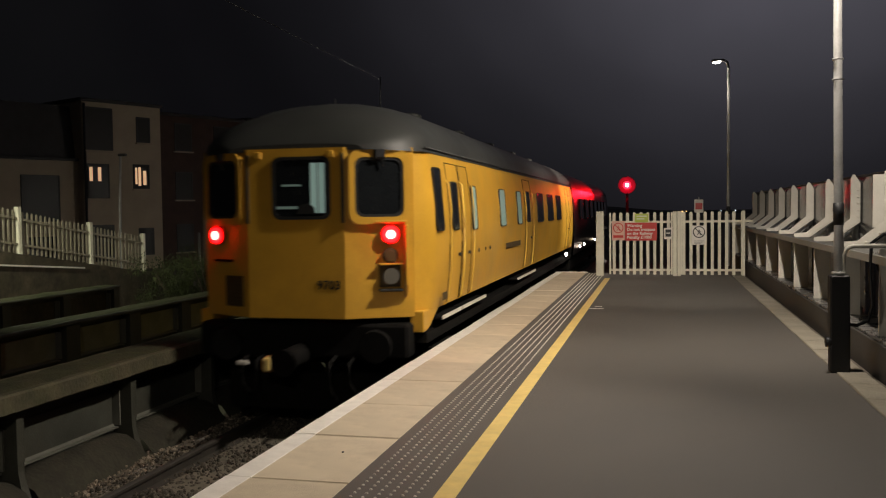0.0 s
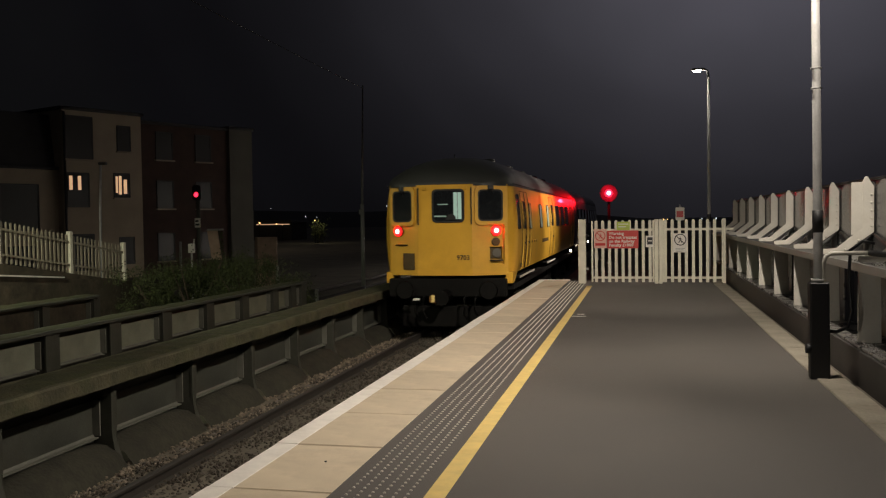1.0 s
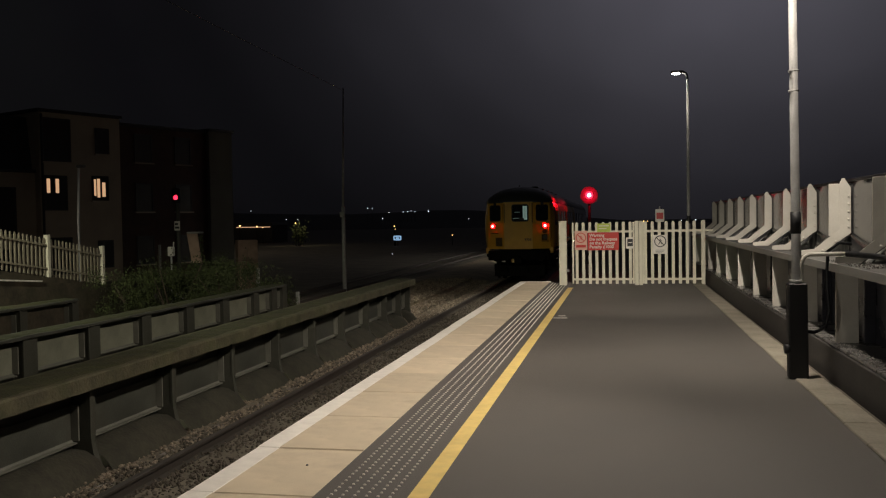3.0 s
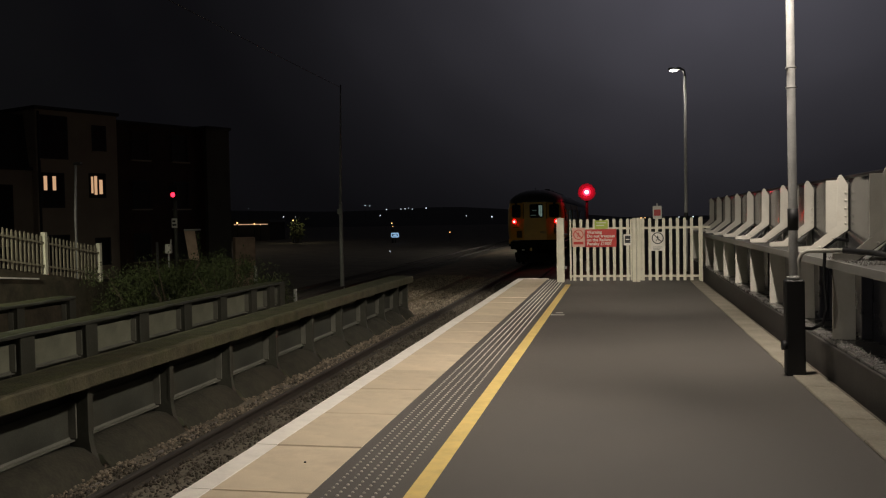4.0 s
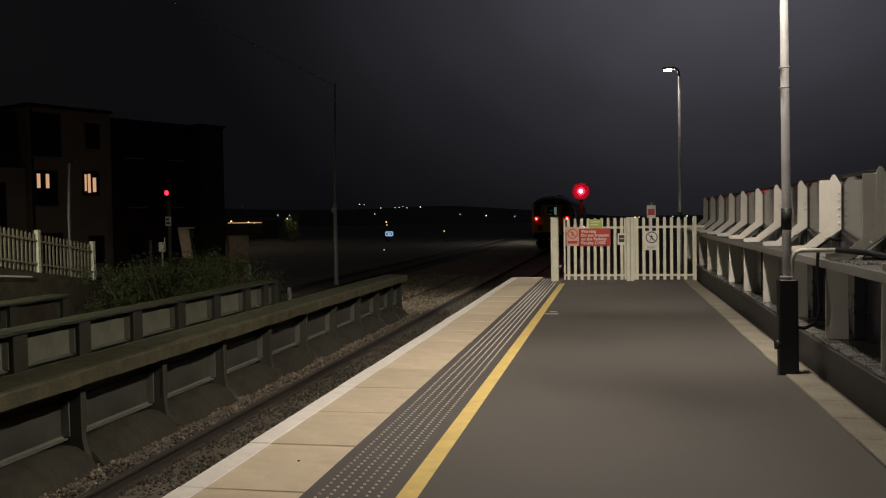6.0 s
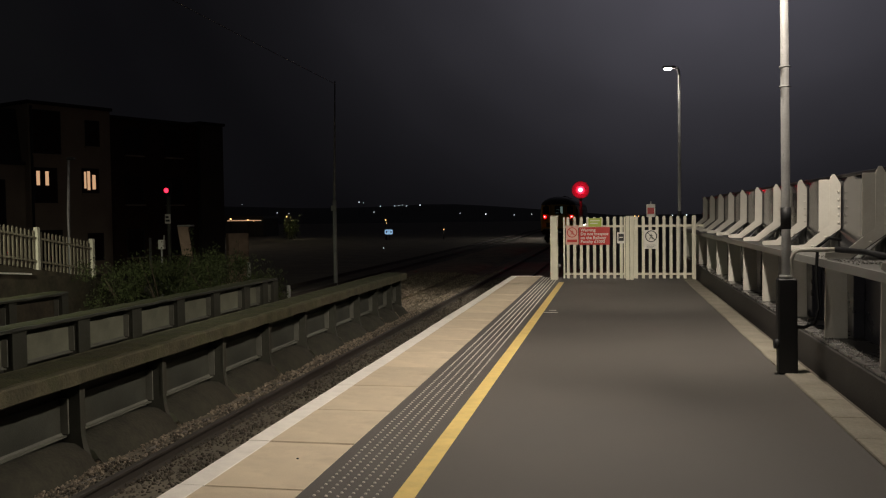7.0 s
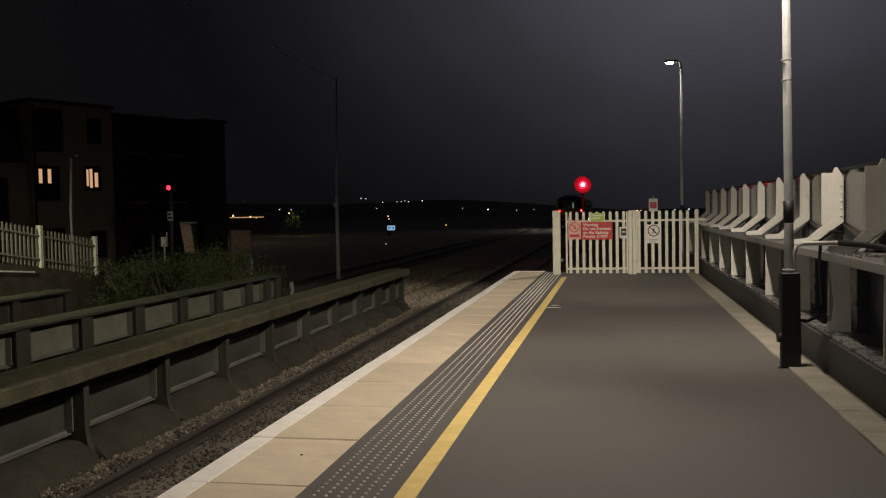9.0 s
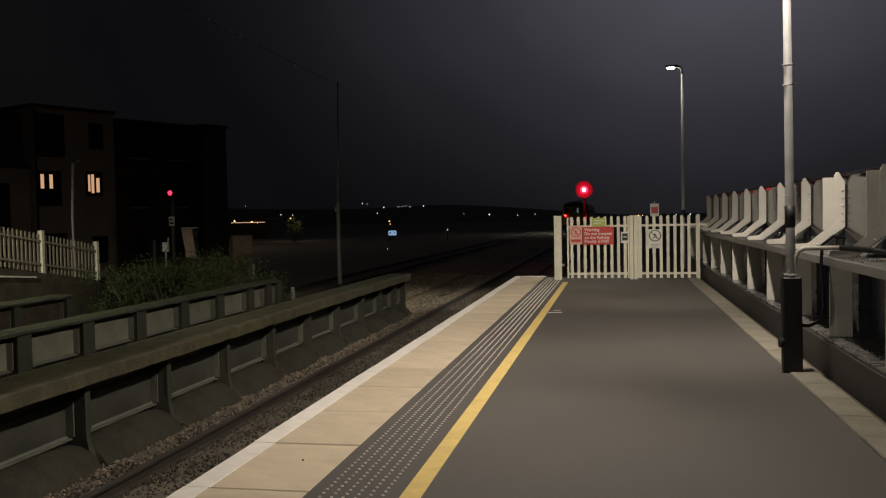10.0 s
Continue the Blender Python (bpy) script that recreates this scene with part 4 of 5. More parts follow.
    part("pane", prism(rounded(-0.302, 0.302, 2.373, 2.987, 0.08), "y", -0.008, -0.004), M_GLASS, w)
    # glowing strips laid on the pane stand for the lit cab interior
    part("partition", box(0.11, 0.275, -0.0125, -0.009, 2.41, 2.95), M_CABIN, w, "pale green inside partition lit behind the glass")
    part("glow_bar", box(-0.22, 0.0, -0.0125, -0.009, 2.70, 2.722), M_CABIN_DIM, w, "dim glowing bar standing for the lit cab interior")
    part("glow_bar", box(-0.29, -0.04, -0.0125, -0.009, 2.455, 2.485), M_CABIN_DIM, w)
    part("frame_bar", box(0.190, 0.200, -0.015, -0.0126, 2.41, 2.95), M_RUBBER, w)
    part("seat_top", prism([(-0.06, 2.40), (0.16, 2.40), (0.15, 2.47), (0.08, 2.52), (0.0, 2.50)], "y", -0.017, -0.0127), M_RUBBER, w)
    writing("lettering", "9703", 0.135, M_INK, root, pose(0.24, -0.004, 1.585, 90, 0, 0), "black painted fleet numerals")
    for x in (-0.42, 0.42):
        part("bracket", box(x - 0.04, x + 0.04, -0.03, 0.0, 3.0, 3.08, 0.01), M_TRAIN, root)
    # side windows and doors
    x = 1.403
    window_on_side(root, 0.70, 1.02, 2.20, 2.90, 1.385, "slit_window", M_GLASS)
    for y0, y1 in ((2.72, 3.02), (4.95, 5.45), (6.78, 7.26)):
        window_on_side(root, y0, y1, 2.17, 2.74, 1.395, "side_window", M_CABIN_DIM)
    for y0, y1 in ((9.6, 10.55), (11.45, 12.5), (13.35, 14.3)):
        window_on_side(root, y0, y1, 2.17, 2.76, 1.395, "side_window", M_GLASS)
    zs = [1.31 + 0.14 * k for k in range(13)]
    for y0, y1 in ((1.36, 2.02), (2.08, 2.62), (7.75, 8.7), (15.8, 16.6)):
        d = part("door", tube([(side_x(z) + 0.001, y0, z) for z in zs], 0.007, 5), M_UNDER, root, "flush yellow door outlined by a dark gap")
        part("door_gap", tube([(side_x(z) + 0.001, y1, z) for z in zs], 0.007, 5), M_UNDER, d)
        part("door_head", tube([(side_x(zs[-1]), y0, zs[-1]), (side_x(zs[-1]), y1, zs[-1])], 0.007, 5), M_UNDER, d)
        for yy in (y0 - 0.05, y1 + 0.05):
            rail_pts = [(side_x(2.78), yy, 2.78)] + [(side_x(z) + 0.04, yy, z) for z in (2.74, 2.4, 2.0, 1.7, 1.34)] + [(side_x(1.30), yy, 1.30)]
            part("grab_rail", tube(rail_pts, 0.009, 6), M_RAILPAINT, d)
        part("handle", box(side_x(1.87), side_x(1.87) + 0.025, y1 - 0.16, y1 - 0.08, 1.85, 1.89), M_BLACK, d)
    window_on_side(root, 1.52, 1.84, 2.19, 2.76, 1.398, "door_window", M_GLASS)
    window_on_side(root, 8.0, 8.4, 2.19, 2.76, 1.398, "door_window", M_GLASS)
    for y0, y1, z in ((0.96, 2.0, 1.19), (2.08, 3.66, 1.19), (0.9, 1.9, 0.84), (6.8, 9.2, 1.19)):
        st = part("footstep", box(1.22, 1.395, y0, y1, z - 0.03, z, 0.006), M_UNDER, root)
        part("step_edge", box(1.395, 1.41, y0, y1, z - 0.03, z + 0.012), M_SIGN_WHITE, st, "white step edge")
        for yy in (y0 + 0.1, y1 - 0.1):
            part("step_hanger", box(1.22, 1.26, yy - 0.02, yy + 0.02, z - 0.02, 1.2), M_UNDER, st)
    # small unreadable side lettering as bars
    for y, r in ((3.17, 0.030), (3.68, 0.026), (4.04, 0.030)):
        part("roundel", disc((x + 0.004, y, 1.864), (1, 0, 0), r, 0.012, 10), M_BLACK, root)
    for y0, y1, z in ((0.95, 1.2, 1.38), (5.5, 7.1, 1.78)):
        part("lettering_bar", box(x + 0.001, x + 0.006, y0, y1, z, z + 0.09), M_GRILLE, root)
    # underframe, bogies, buffers, coupling
    part("floor", box(-1.33, 1.33, 0.5, COACH_LEN, 0.95, 1.06), M_UNDER, root)
    part("headstock", box(-1.22, 1.22, 0.10, 0.40, 0.82, 1.20, 0.03), M_UNDER, root, "grimy black headstock")
    part("equipment_box", box(-1.1, 1.1, 6.6, 9.4, 0.42, 0.96, 0.03), M_UNDER, root)
    part("equipment_box", box(-1.1, 1.1, 9.7, 11.0, 0.48, 0.96, 0.03), M_UNDER, root)
    for bx in (-0.87, 0.87):
        b = part("buffer", tube([(bx, 0.14, 0.96), (bx, 0.08, 0.96), (bx, 0.07, 0.96), (bx, 0.03, 0.96)], [0.12, 0.10, 0.19, 0.17], 20), M_UNDER, root, "black round buffer")
        part("life_guard", box(bx - 0.05, bx + 0.05, 0.7, 0.76, 0.1, 0.7), M_UNDER, root)
    part("coupler", tube([(0, 0.2, 0.86), (0, -0.25, 0.86), (0, -0.42, 0.84)], [0.13, 0.11, 0.15], 12), M_UNDER, root, "buckeye coupling")
    part("coupler_hook", box(-0.25, -0.10, -0.42, -0.28, 0.74, 0.90, 0.03), M_RUST, root, "rusty coupling hook")
    for hx, z in ((-0.62, 0.55), (-0.45, 0.52), (0.40, 0.5), (0.62, 0.58)):
        part("air_hose", tube([(hx, 0.12, 0.84), (hx, -0.08, 0.8), (hx, -0.10, z), (hx + 0.05, -0.04, z - 0.12)], 0.024, 7), M_UNDER, root)
    part("hose_tag", box(-0.64, -0.50, -0.20, -0.16, 0.77, 0.82, 0.01), M_SIGN_WHITE, root)
    part("hose_valve", box(-0.20, -0.13, -0.46, -0.40, 0.76, 0.90, 0.01), M_YELLOW_LINE, root, "yellow valve handle")
    part("snow_guard", box(-1.0, 1.0, 0.34, 0.42, 0.18, 0.62, 0.02), M_UNDER, root)
    for by in (2.9, 14.6):
        bg = part("bogie", box(-1.05, 1.05, by - 1.6, by + 1.6, 0.55, 0.78, 0.04), M_UNDER, root)
        for wy in (by - 1.28, by + 1.28):
            for wx in (-0.75, 0.75):
                part("wheel", disc((wx, wy, 0.46), (1, 0, 0), 0.455, 0.12, 28), M_UNDER, bg)
            for wx in (-1.08, 1.08):
                part("axle_box", box(wx - 0.09, wx + 0.09, wy - 0.16, wy + 0.16, 0.34, 0.62, 0.03), M_UNDER, bg)
        for wx in (-1.06, 1.06):
            part("spring", tube([(wx, by - 0.25, 0.45), (wx, by - 0.25, 0.8)], 0.10, 10), M_UNDER, bg)
            part("spring", tube([(wx, by + 0.25, 0.45), (wx, by + 0.25, 0.8)], 0.10, 10), M_UNDER, bg)
    # small working lamps low on the side by the far end
    for y, z, r in ((16.1, 1.16, 0.05),):
        lamp = part("side_lamp", disc((1.33, y, z), (1, -0.6, 0), r + 0.02, 0.08, 12), M_UNDER, root, "small lit working lamp")
        part("lamp_lens", disc((1.365, y - 0.025, z), (1, -0.6, 0), r, 0.02, 12), M_GLINT, lamp)
    part("far_end", box(-1.3, 1.3, COACH_LEN - 0.05, COACH_LEN, 1.02, 3.12), M_UNDER, root)
    part("gangway", box(-0.5, 0.5, COACH_LEN, COACH_LEN + 0.5, 1.1, 3.2, 0.03), M_BLACK, root)
    return root


def build_lead_vehicle():
    """The next vehicle of the train, mostly hidden behind the first."""
    root = thing("lead_vehicle", (TRACK_X, 9.04 + COACH_LEN + 0.55, RAIL_Z), "dark rail vehicle coupled ahead of the yellow coach", "train coach")
    L = 20.0
    secs, rf = [], []
    for y, top in ((0, 3.66), (0.5, 3.74), (L - 0.5, 3.74), (L, 3.6)):
        s, r = coach_section(y, top, 3.05, 1.40, 1.0)
        secs.append((y, s))
        hr = [s[-1]] + r
        rf.append([(x, y, z) for x, z in hr] + [(-x, y, z) for x, z in hr[-2::-1]])
    for sg in (1, -1):
        part("side_wall", loft([[(sg * x, y, z) for x, z in s] for y, s in secs]), M_LEAD, root)
    part("roof", loft(rf), M_ROOF, root)
    part("end_wall", box(-1.3, 1.3, 0.0, 0.06, 1.0, 3.1), M_UNDER, root)
    for i in range(7):
        window_on_side(root, 2.0 + i * 2.4, 3.5 + i * 2.4, 2.1, 2.75, 1.388, "side_window", M_GLASS)
    part("underframe", box(-1.2, 1.2, 0.3, L - 0.3, 0.5, 1.02, 0.04), M_UNDER, root)
    # inspection flood on the far side, throwing light over the neighbouring ground
    fh = part("flood_housing", box(-1.56, -1.36, 13.4, 13.6, 1.0, 1.9, 0.02), M_UNDER, root)
    part("flood_lens", box(-1.575, -1.561, 13.62, 14.0, 1.3, 1.55), M_FLOOD, fh, "bright white inspection flood")
    part("flood_back", box(-1.558, -1.36, 13.601, 14.02, 1.2, 1.62), M_UNDER, fh)
    # a second flood high on the far side lights the neighbouring land and houses
    fh = part("flood_housing", box(-1.50, -1.36, 3.8, 4.3, 2.1, 2.6, 0.02), M_UNDER, root)
    part("flood_lens", box(-1.515, -1.501, 3.95, 4.15, 2.25, 2.45), M_FLOOD, fh, "bright white inspection flood")
    for y, z in ((1.6, 1.22), (3.4, 1.22), (8.8, 1.20)):
        lamp = part("side_lamp", disc((1.40, y, z), (1, -0.6, 0), 0.055, 0.06, 12), M_UNDER, root, "small lit working lamp")
        part("lamp_lens", disc((1.425, y - 0.018, z), (1, -0.6, 0), 0.042, 0.02, 12), M_GLINT, lamp)
    for by in (2.9, L - 2.9):
        bg = part("bogie", box(-1.05, 1.05, by - 1.6, by + 1.6, 0.45, 0.72, 0.04), M_UNDER, root)
        for wy in (by - 1.28, by + 1.28):
            for wx in (-0.75, 0.75):
                part("wheel", disc((wx, wy, 0.46), (1, 0, 0), 0.455, 0.12, 24), M_UNDER, bg)
    return root


# ---------------------------------------------------------------- signals, masts and distance
def build_signal(x, y, lamp_z, ground_z, label, big):
    s = thing("rail_signal", (x, y, ground_z), label, "signal", "railway signals")
    h = lamp_z - ground_z
    part("post", tube([(0, 0.15, 0), (0, 0.15, h + 0.2)], 0.07, 10), M_GIRD, s)
    # the big signal's oversized pale disc is there to catch the added halo
    part("backboard", prism((rounded(-0.43, 0.43, h - 0.43, h + 0.43, 0.425, 8) if big else rounded(-0.17, 0.17, h - 0.20, h + 0.35, 0.08)), "y", 0.04, 0.07), M_BACKBOARD if big else M_BLACK, s)
    k = 0.64 if big else 0.36
    if not big:
        part("hood", ring([(0.30 * k * math.cos(a * math.pi / 8), h + 0.30 * k * math.sin(a * math.pi / 8)) for a in range(16)], [(0.275 * k * math.cos(a * math.pi / 8), h + 0.275 * k * math.sin(a * math.pi / 8)) for a in range(16)], "y", -0.03, 0.04), M_BLACK, s)
    part("lens", disc((0, 0.02, h), (0, 1, 0), 0.19 if big else 0.085, 0.03, 20), M_SIGNAL, s, "glowing red lens")
    part("lens_core", disc((0, -0.0, h), (0, 1, 0), 0.095 if big else 0.04, 0.012, 20), M_SIGNAL_CORE if big else M_SIGNAL, s)
    if not big:
        pl = part("number_plate", box(-0.11, 0.11, 0.06, 0.075, h - 1.20, h - 0.86, 0.004), M_SIGN_WHITE, s, "small white identification plate")
        for k in range(2):
            part("bar", box(-0.08, 0.08 - 0.04 * k, 0.052, 0.059, h - 1.13 + 0.13 * k, h - 1.06 + 0.13 * k), M_INK, pl)
    part("base_box", box(-0.16, 0.16, 0.0, 0.3, 0, 0.5, 0.02), M_GSTEEL, s)
    return s


def build_left_fence():
    """Palisade down the ramp of the opposite platform."""
    root = thing("ramp_fence", (-14.62, 0, 0), "cream steel palisade fence down the far platform ramp", "fence")

    def zr(y):
        return min(0.76, 0.215 - (y - 20.67) * 0.148)
    for y in (12.5, 15.3, 18.0, 20.7, 23.17):
        part("post", box(-0.06, 0.06, y - 0.06, y + 0.06, zr(y) - 0.04, zr(y) + 1.11, 0.01), M_FENCE, root)
    pale = mesh_of("pale", prism([(-0.028, 0.03), (0.028, 0.03), (0.028, 0.99), (0, 1.02), (-0.028, 0.99)], "x", -0.01, 0.01), M_FENCE_DARKER)
    y = 9.2
    while y < 23.0:
        if min(abs(y - p) for p in (12.5, 15.3, 18.0, 20.7, 23.17)) > 0.08:
            o = new("pale", pale)
            o.parent = root
            o.location = (0, y, zr(y))
        y += 0.16
    for dz in (0.2, 0.80):
        bm = prism([(9.0, zr(9) + dz), (17.0, zr(17.0) + dz), (23.17, zr(23.17) + dz), (23.17, zr(23.17) + dz + 0.05), (17.0, zr(17.0) + dz + 0.05), (9.0, zr(9) + dz + 0.05)], "x", 0.012, 0.04)
        part("rail", bm, M_FENCE_DARKER, root)
    bank = prism([(-30, -1.3), (-30, 0.74), (17, 0.74), (23.4, zr(23.4) - 0.02), (25, -0.8), (25, -1.3)], "x", -18, -14.40)
    tagged(part("fence_bank", bank, M_BANK), "dark sloping bank under the ramp fence", "bank", kind="structure")
    ramp = prism([(-30, -1.3), (-30, 0.72), (9, 0.72), (14.0, 0.66), (23.4, -0.19), (25, -0.8), (25, -1.3)], "x", -14.396, -13.9)
    tagged(part("far_platform", ramp, M_BANK), "dark far platform sloping down as a ramp", "platform", kind="structure")
    edge = prism([(9, 0.73), (14.0, 0.675), (19.4, 0.216), (19.4, 0.18), (14.0, 0.64), (9, 0.69)], "x", -13.98, -13.86)
    tagged(part("far_platform_edge", edge, M_WHITE_LINE), "white painted edge of the far platform ramp", "platform edge", kind="structure")


def build_house():
    root = thing("apartment_building", (-25.3, 42.0, -1.28), "three storey beige rendered apartment building with some lit windows", "building")
    ang = math.degrees(math.atan2(11.0, 4.7))
    root.matrix_basis = pose(-25.3, 42.0, -1.28, 0, 0, ang)

    def block(x0, x1, d, h, m, name, dy=0.0):
        part(name, box(x0, x1, dy, dy + d, 0, h), m, root)
        part("parapet_roof", box(x0 - 0.1, x1 + 0.1, dy - 0.12, dy + d + 0.1, h, h + 0.16, 0.02), M_SLATE, root)
    block(-4.45, 0.0, 9, 8.3, M_RENDER, "wall")
    block(0.0, 5.9, 9, 8.0, M_BRICK, "wall", 0.25)
    block(5.9, 7.6, 9, 8.1, M_RENDER_GREY, "wall", 0.0)
    block(-14, -4.45, 9, 5.4, M_RENDER, "wall", 0.4)
    part("pitched_roof", prism([(0.6, 5.56), (9.2, 5.56), (9.2, 8.1), (1.0, 8.1)], "x", -14.0, -4.46), M_SLATE, root, "dark slate roof")

    def window(xc, zc, w, h, lit, dy=0.0):
        f = part("window", ring(rounded(xc - w / 2, xc + w / 2, zc - h / 2, zc + h / 2, 0.02, 1), rounded(xc - w / 2 + 0.07, xc + w / 2 - 0.07, zc - h / 2 + 0.07, zc + h / 2 - 0.07, 0.02, 1), "y", dy - 0.05, dy + 0.02), M_SLATE, root)
        part("pane", box(xc - w / 2 + 0.06, xc + w / 2 - 0.06, dy - 0.03, dy - 0.01, zc - h / 2 + 0.06, zc + h / 2 - 0.06), M_PANE, f)
        if lit:
            for a, b, z0, z1 in lit:
                part("lit_pane", box(xc + a, xc + b, dy - 0.045, dy - 0.032, zc + z0, zc + z1), M_WINDOW_LIT, f, "warm lit window strip")
        part("sill", box(xc - w / 2 - 0.06, xc + w / 2 + 0.06, dy - 0.14, dy + 0.0, zc - h / 2 - 0.07, zc - h / 2), M_RENDER, f)
    window(-1.22, 4.72, 0.95, 1.25, ((-0.36, -0.25, -0.38, 0.45), (-0.18, -0.03, -0.46, 0.48), (0.10, 0.28, -0.42, 0.30)))
    window(-3.65, 4.45, 1.2, 1.7, ((-0.48, -0.31, 0.0, 0.68), (-0.02, 0.15, 0.0, 0.68)))
    window(-3.55, 7.0, 1.5, 2.1, None)
    window(-1.05, 7.1, 0.8, 1.3, None)
    window(-3.5, 1.4, 1.3, 1.8, None)
    window(-1.0, 1.4, 0.9, 1.4, None)
    for zc in (1.5, 4.3, 6.9):
        window(1.6, zc, 1.1, 1.5, None, 0.25)
        window(4.2, zc, 1.1, 1.5, None, 0.25)
    for xc in (-6.4, -9.5, -12.0):
        window(xc, 3.6, 1.9, 2.2, None, 0.4)
        window(xc, 1.0, 1.4, 1.6, None, 0.4)
    part("downpipe", tube([(-4.35, -0.08, 0), (-4.35, -0.08, 8.2)], 0.06, 8), M_SLATE, root)
    return root


def build_bushes():
    rng = random.Random(11)
    for bx, by, w, h, n in ((-12.9, 22.0, 1.0, 1.45, 1500), (-11.6, 21.6, 1.3, 1.65, 2600), (-10.2, 21.8, 1.2, 1.6, 2000), (-9.4, 22.6, 0.9, 1.4, 1000), (-12.3, 24.5, 1.6, 1.5, 1200)):
        root = thing("bush", (bx, by, -1.28), "dark green leafy overgrown bush beside the far line", "bush", "trackside bushes")
        for k in range(8):
            a = rng.uniform(0, 6.28)
            part("stem", tube([(0, 0, 0), (math.cos(a) * w * 0.3, math.sin(a) * w * 0.3, h * 0.5), (math.cos(a) * w * 0.7, math.sin(a) * w * 0.7, h * rng.uniform(0.7, 1.1))], [0.03, 0.02, 0.006], 5), M_WOOD, root)
        verts, polys = [], []
        clumps = [(rng.gauss(0, w * 0.42), rng.gauss(0, w * 0.42), h * rng.uniform(0.25, 1.0), rng.uniform(0.2, 0.5)) for _ in range(26)]
        for _ in range(int(n * 3.4)):
            cx, cy, cz, cr = rng.choice(clumps)
            p = Vector((cx + rng.gauss(0, cr * 0.5), cy + rng.gauss(0, cr * 0.5), max(0.05, cz + rng.gauss(0, cr * 0.45))))
            q = Euler((rng.uniform(0, 6.3), rng.uniform(0, 6.3), rng.uniform(0, 6.3))).to_matrix()
            s = rng.uniform(0.018, 0.046)
            k = len(verts)
            for lx, ly, lz in ((-1, 0, 0), (0, -0.42, 0.1), (1, 0, 0.0), (0, 0.42, 0.1)):
                verts.append(tuple(p + q @ Vector((lx * s, ly * s, lz * s))))
            polys += [(k, k + 1, k + 2), (k, k + 2, k + 3)]
        me = bpy.data.meshes.new("crown")
        me.from_pydata(verts, [], polys)
        me.materials.append(M_LEAF)
        o = new("crown", me)
        o.parent = root
        tagged(o, kind="stuff")


def build_yard():
    """Small things of the railway yard beyond the girders."""
    # earth bank between the lines
    bm = bmesh.new()
    rows_ = []
    for k in range(30):
        y = 17 + k * 2.2
        row = []
        for j, x in enumerate((-6.3, -6.6, -7.2, -8.2, -9.4, -10.0)):
            h = (0.0, 0.3, 0.42, 0.45, 0.32, 0.0)[j] * (1.0 if y < 22 else 0.35)
            row.append(bm.verts.new((x, y, -1.29 + h + (0.08 * noise.noise((x, y * 0.6, 3)) if h else 0))))
        rows_.append(row)
    for r0, r1 in zip(rows_, rows_[1:]):
        for i in range(5):
            bm.faces.new((r0[i], r0[i + 1], r1[i + 1], r1[i])).smooth = True
    tagged(part("earth_bank", finish(bm), M_EARTH), "low brown earth bank between the railway lines", "bank", kind="structure")
    pole = thing("yard_lamp_post", (-15.88, 24.0, -1.28), "thin pale unlit lamp post behind the ramp fence", "lamp post")
    part("mast", tube([(0, 0, 0), (0, 0, 3.0), (0.06, 0, 4.55)], [0.05, 0.042, 0.034], 10), M_GALV, pole)
    part("lantern", box(0.0, 0.26, -0.07, 0.07, 4.55, 4.63, 0.025), M_SHADE_STEEL, pole)
    mast = thing("trackside_mast", (-10.5, 33.0, -1.28), "tall grey pole with a small plate beside the line", "mast")
    part("mast", tube([(0, 0, 0), (0, 0, 3.4)], [0.085, 0.075], 10), M_GALV, mast)
    part("upper_mast", tube([(0, 0, 3.4), (0.1, 0, 7.95)], [0.045, 0.026], 10), M_GALV, mast, "thin grey upper mast")
    part("plate", box(-0.10, 0.10, -0.14, -0.12, 3.0, 3.2, 0.01), M_GSTEEL, mast)
    b = thing("location_marker", (-15.05, 28.0, -1.28), "small white marker box on a short post", "marker")
    part("post", tube([(0, 0, 0), (0, 0, 1.8)], 0.035, 8), M_GALV, b)
    part("box", box(-0.10, 0.10, -0.08, 0.08, 1.74, 2.06, 0.02), M_SIGN_WHITE, b)
    part("spout", tube([(0.08, 0, 2.0), (0.10, 0, 2.22)], 0.02, 6), M_SIGN_WHITE, b)
    c = thing("equipment_cabinet", (-14.95, 34.0, -1.28), "weathered pinkish trackside equipment cabinet", "cabinet", turn=32)
    part("body", box(-0.40, 0.40, -0.35, 0.35, 0.06, 2.15, 0.02), M_CABINET, c)
    part("door", box(-0.36, -0.01, -0.37, -0.352, 0.2, 2.05, 0.006), M_CABINET, c)
    part("door", box(0.01, 0.36, -0.37, -0.352, 0.2, 2.05, 0.006), M_CABINET, c)
    part("handle", box(0.03, 0.05, -0.39, -0.37, 1.0, 1.2), M_BLACK, c)
    part("base", box(-0.44, 0.44, -0.4, 0.4, 0.0, 0.06), M_HAUNCH, c)
    # leaning post overgrown with ivy
    rng = random.Random(21)
    iv = thing("ivy_post", (-14.0, 28.0, -1.28), "leaning grey post half covered in ivy", "post")
    part("post", tube([(0.1, 0, 0), (-0.1, 0, 2.5)], [0.12, 0.10], 8), M_HAUNCH, iv)
    part("board", prism([(-0.20, 1.55), (0.16, 1.50), (0.02, 2.50), (-0.36, 2.52)], "y", -0.21, -0.17), M_CABINET, iv, "faded pale board on the post")
    part("cap", box(-0.36, 0.12, -0.24, 0.1, 2.50, 2.56, 0.02), M_GSTEEL, iv)
    verts, polys = [], []
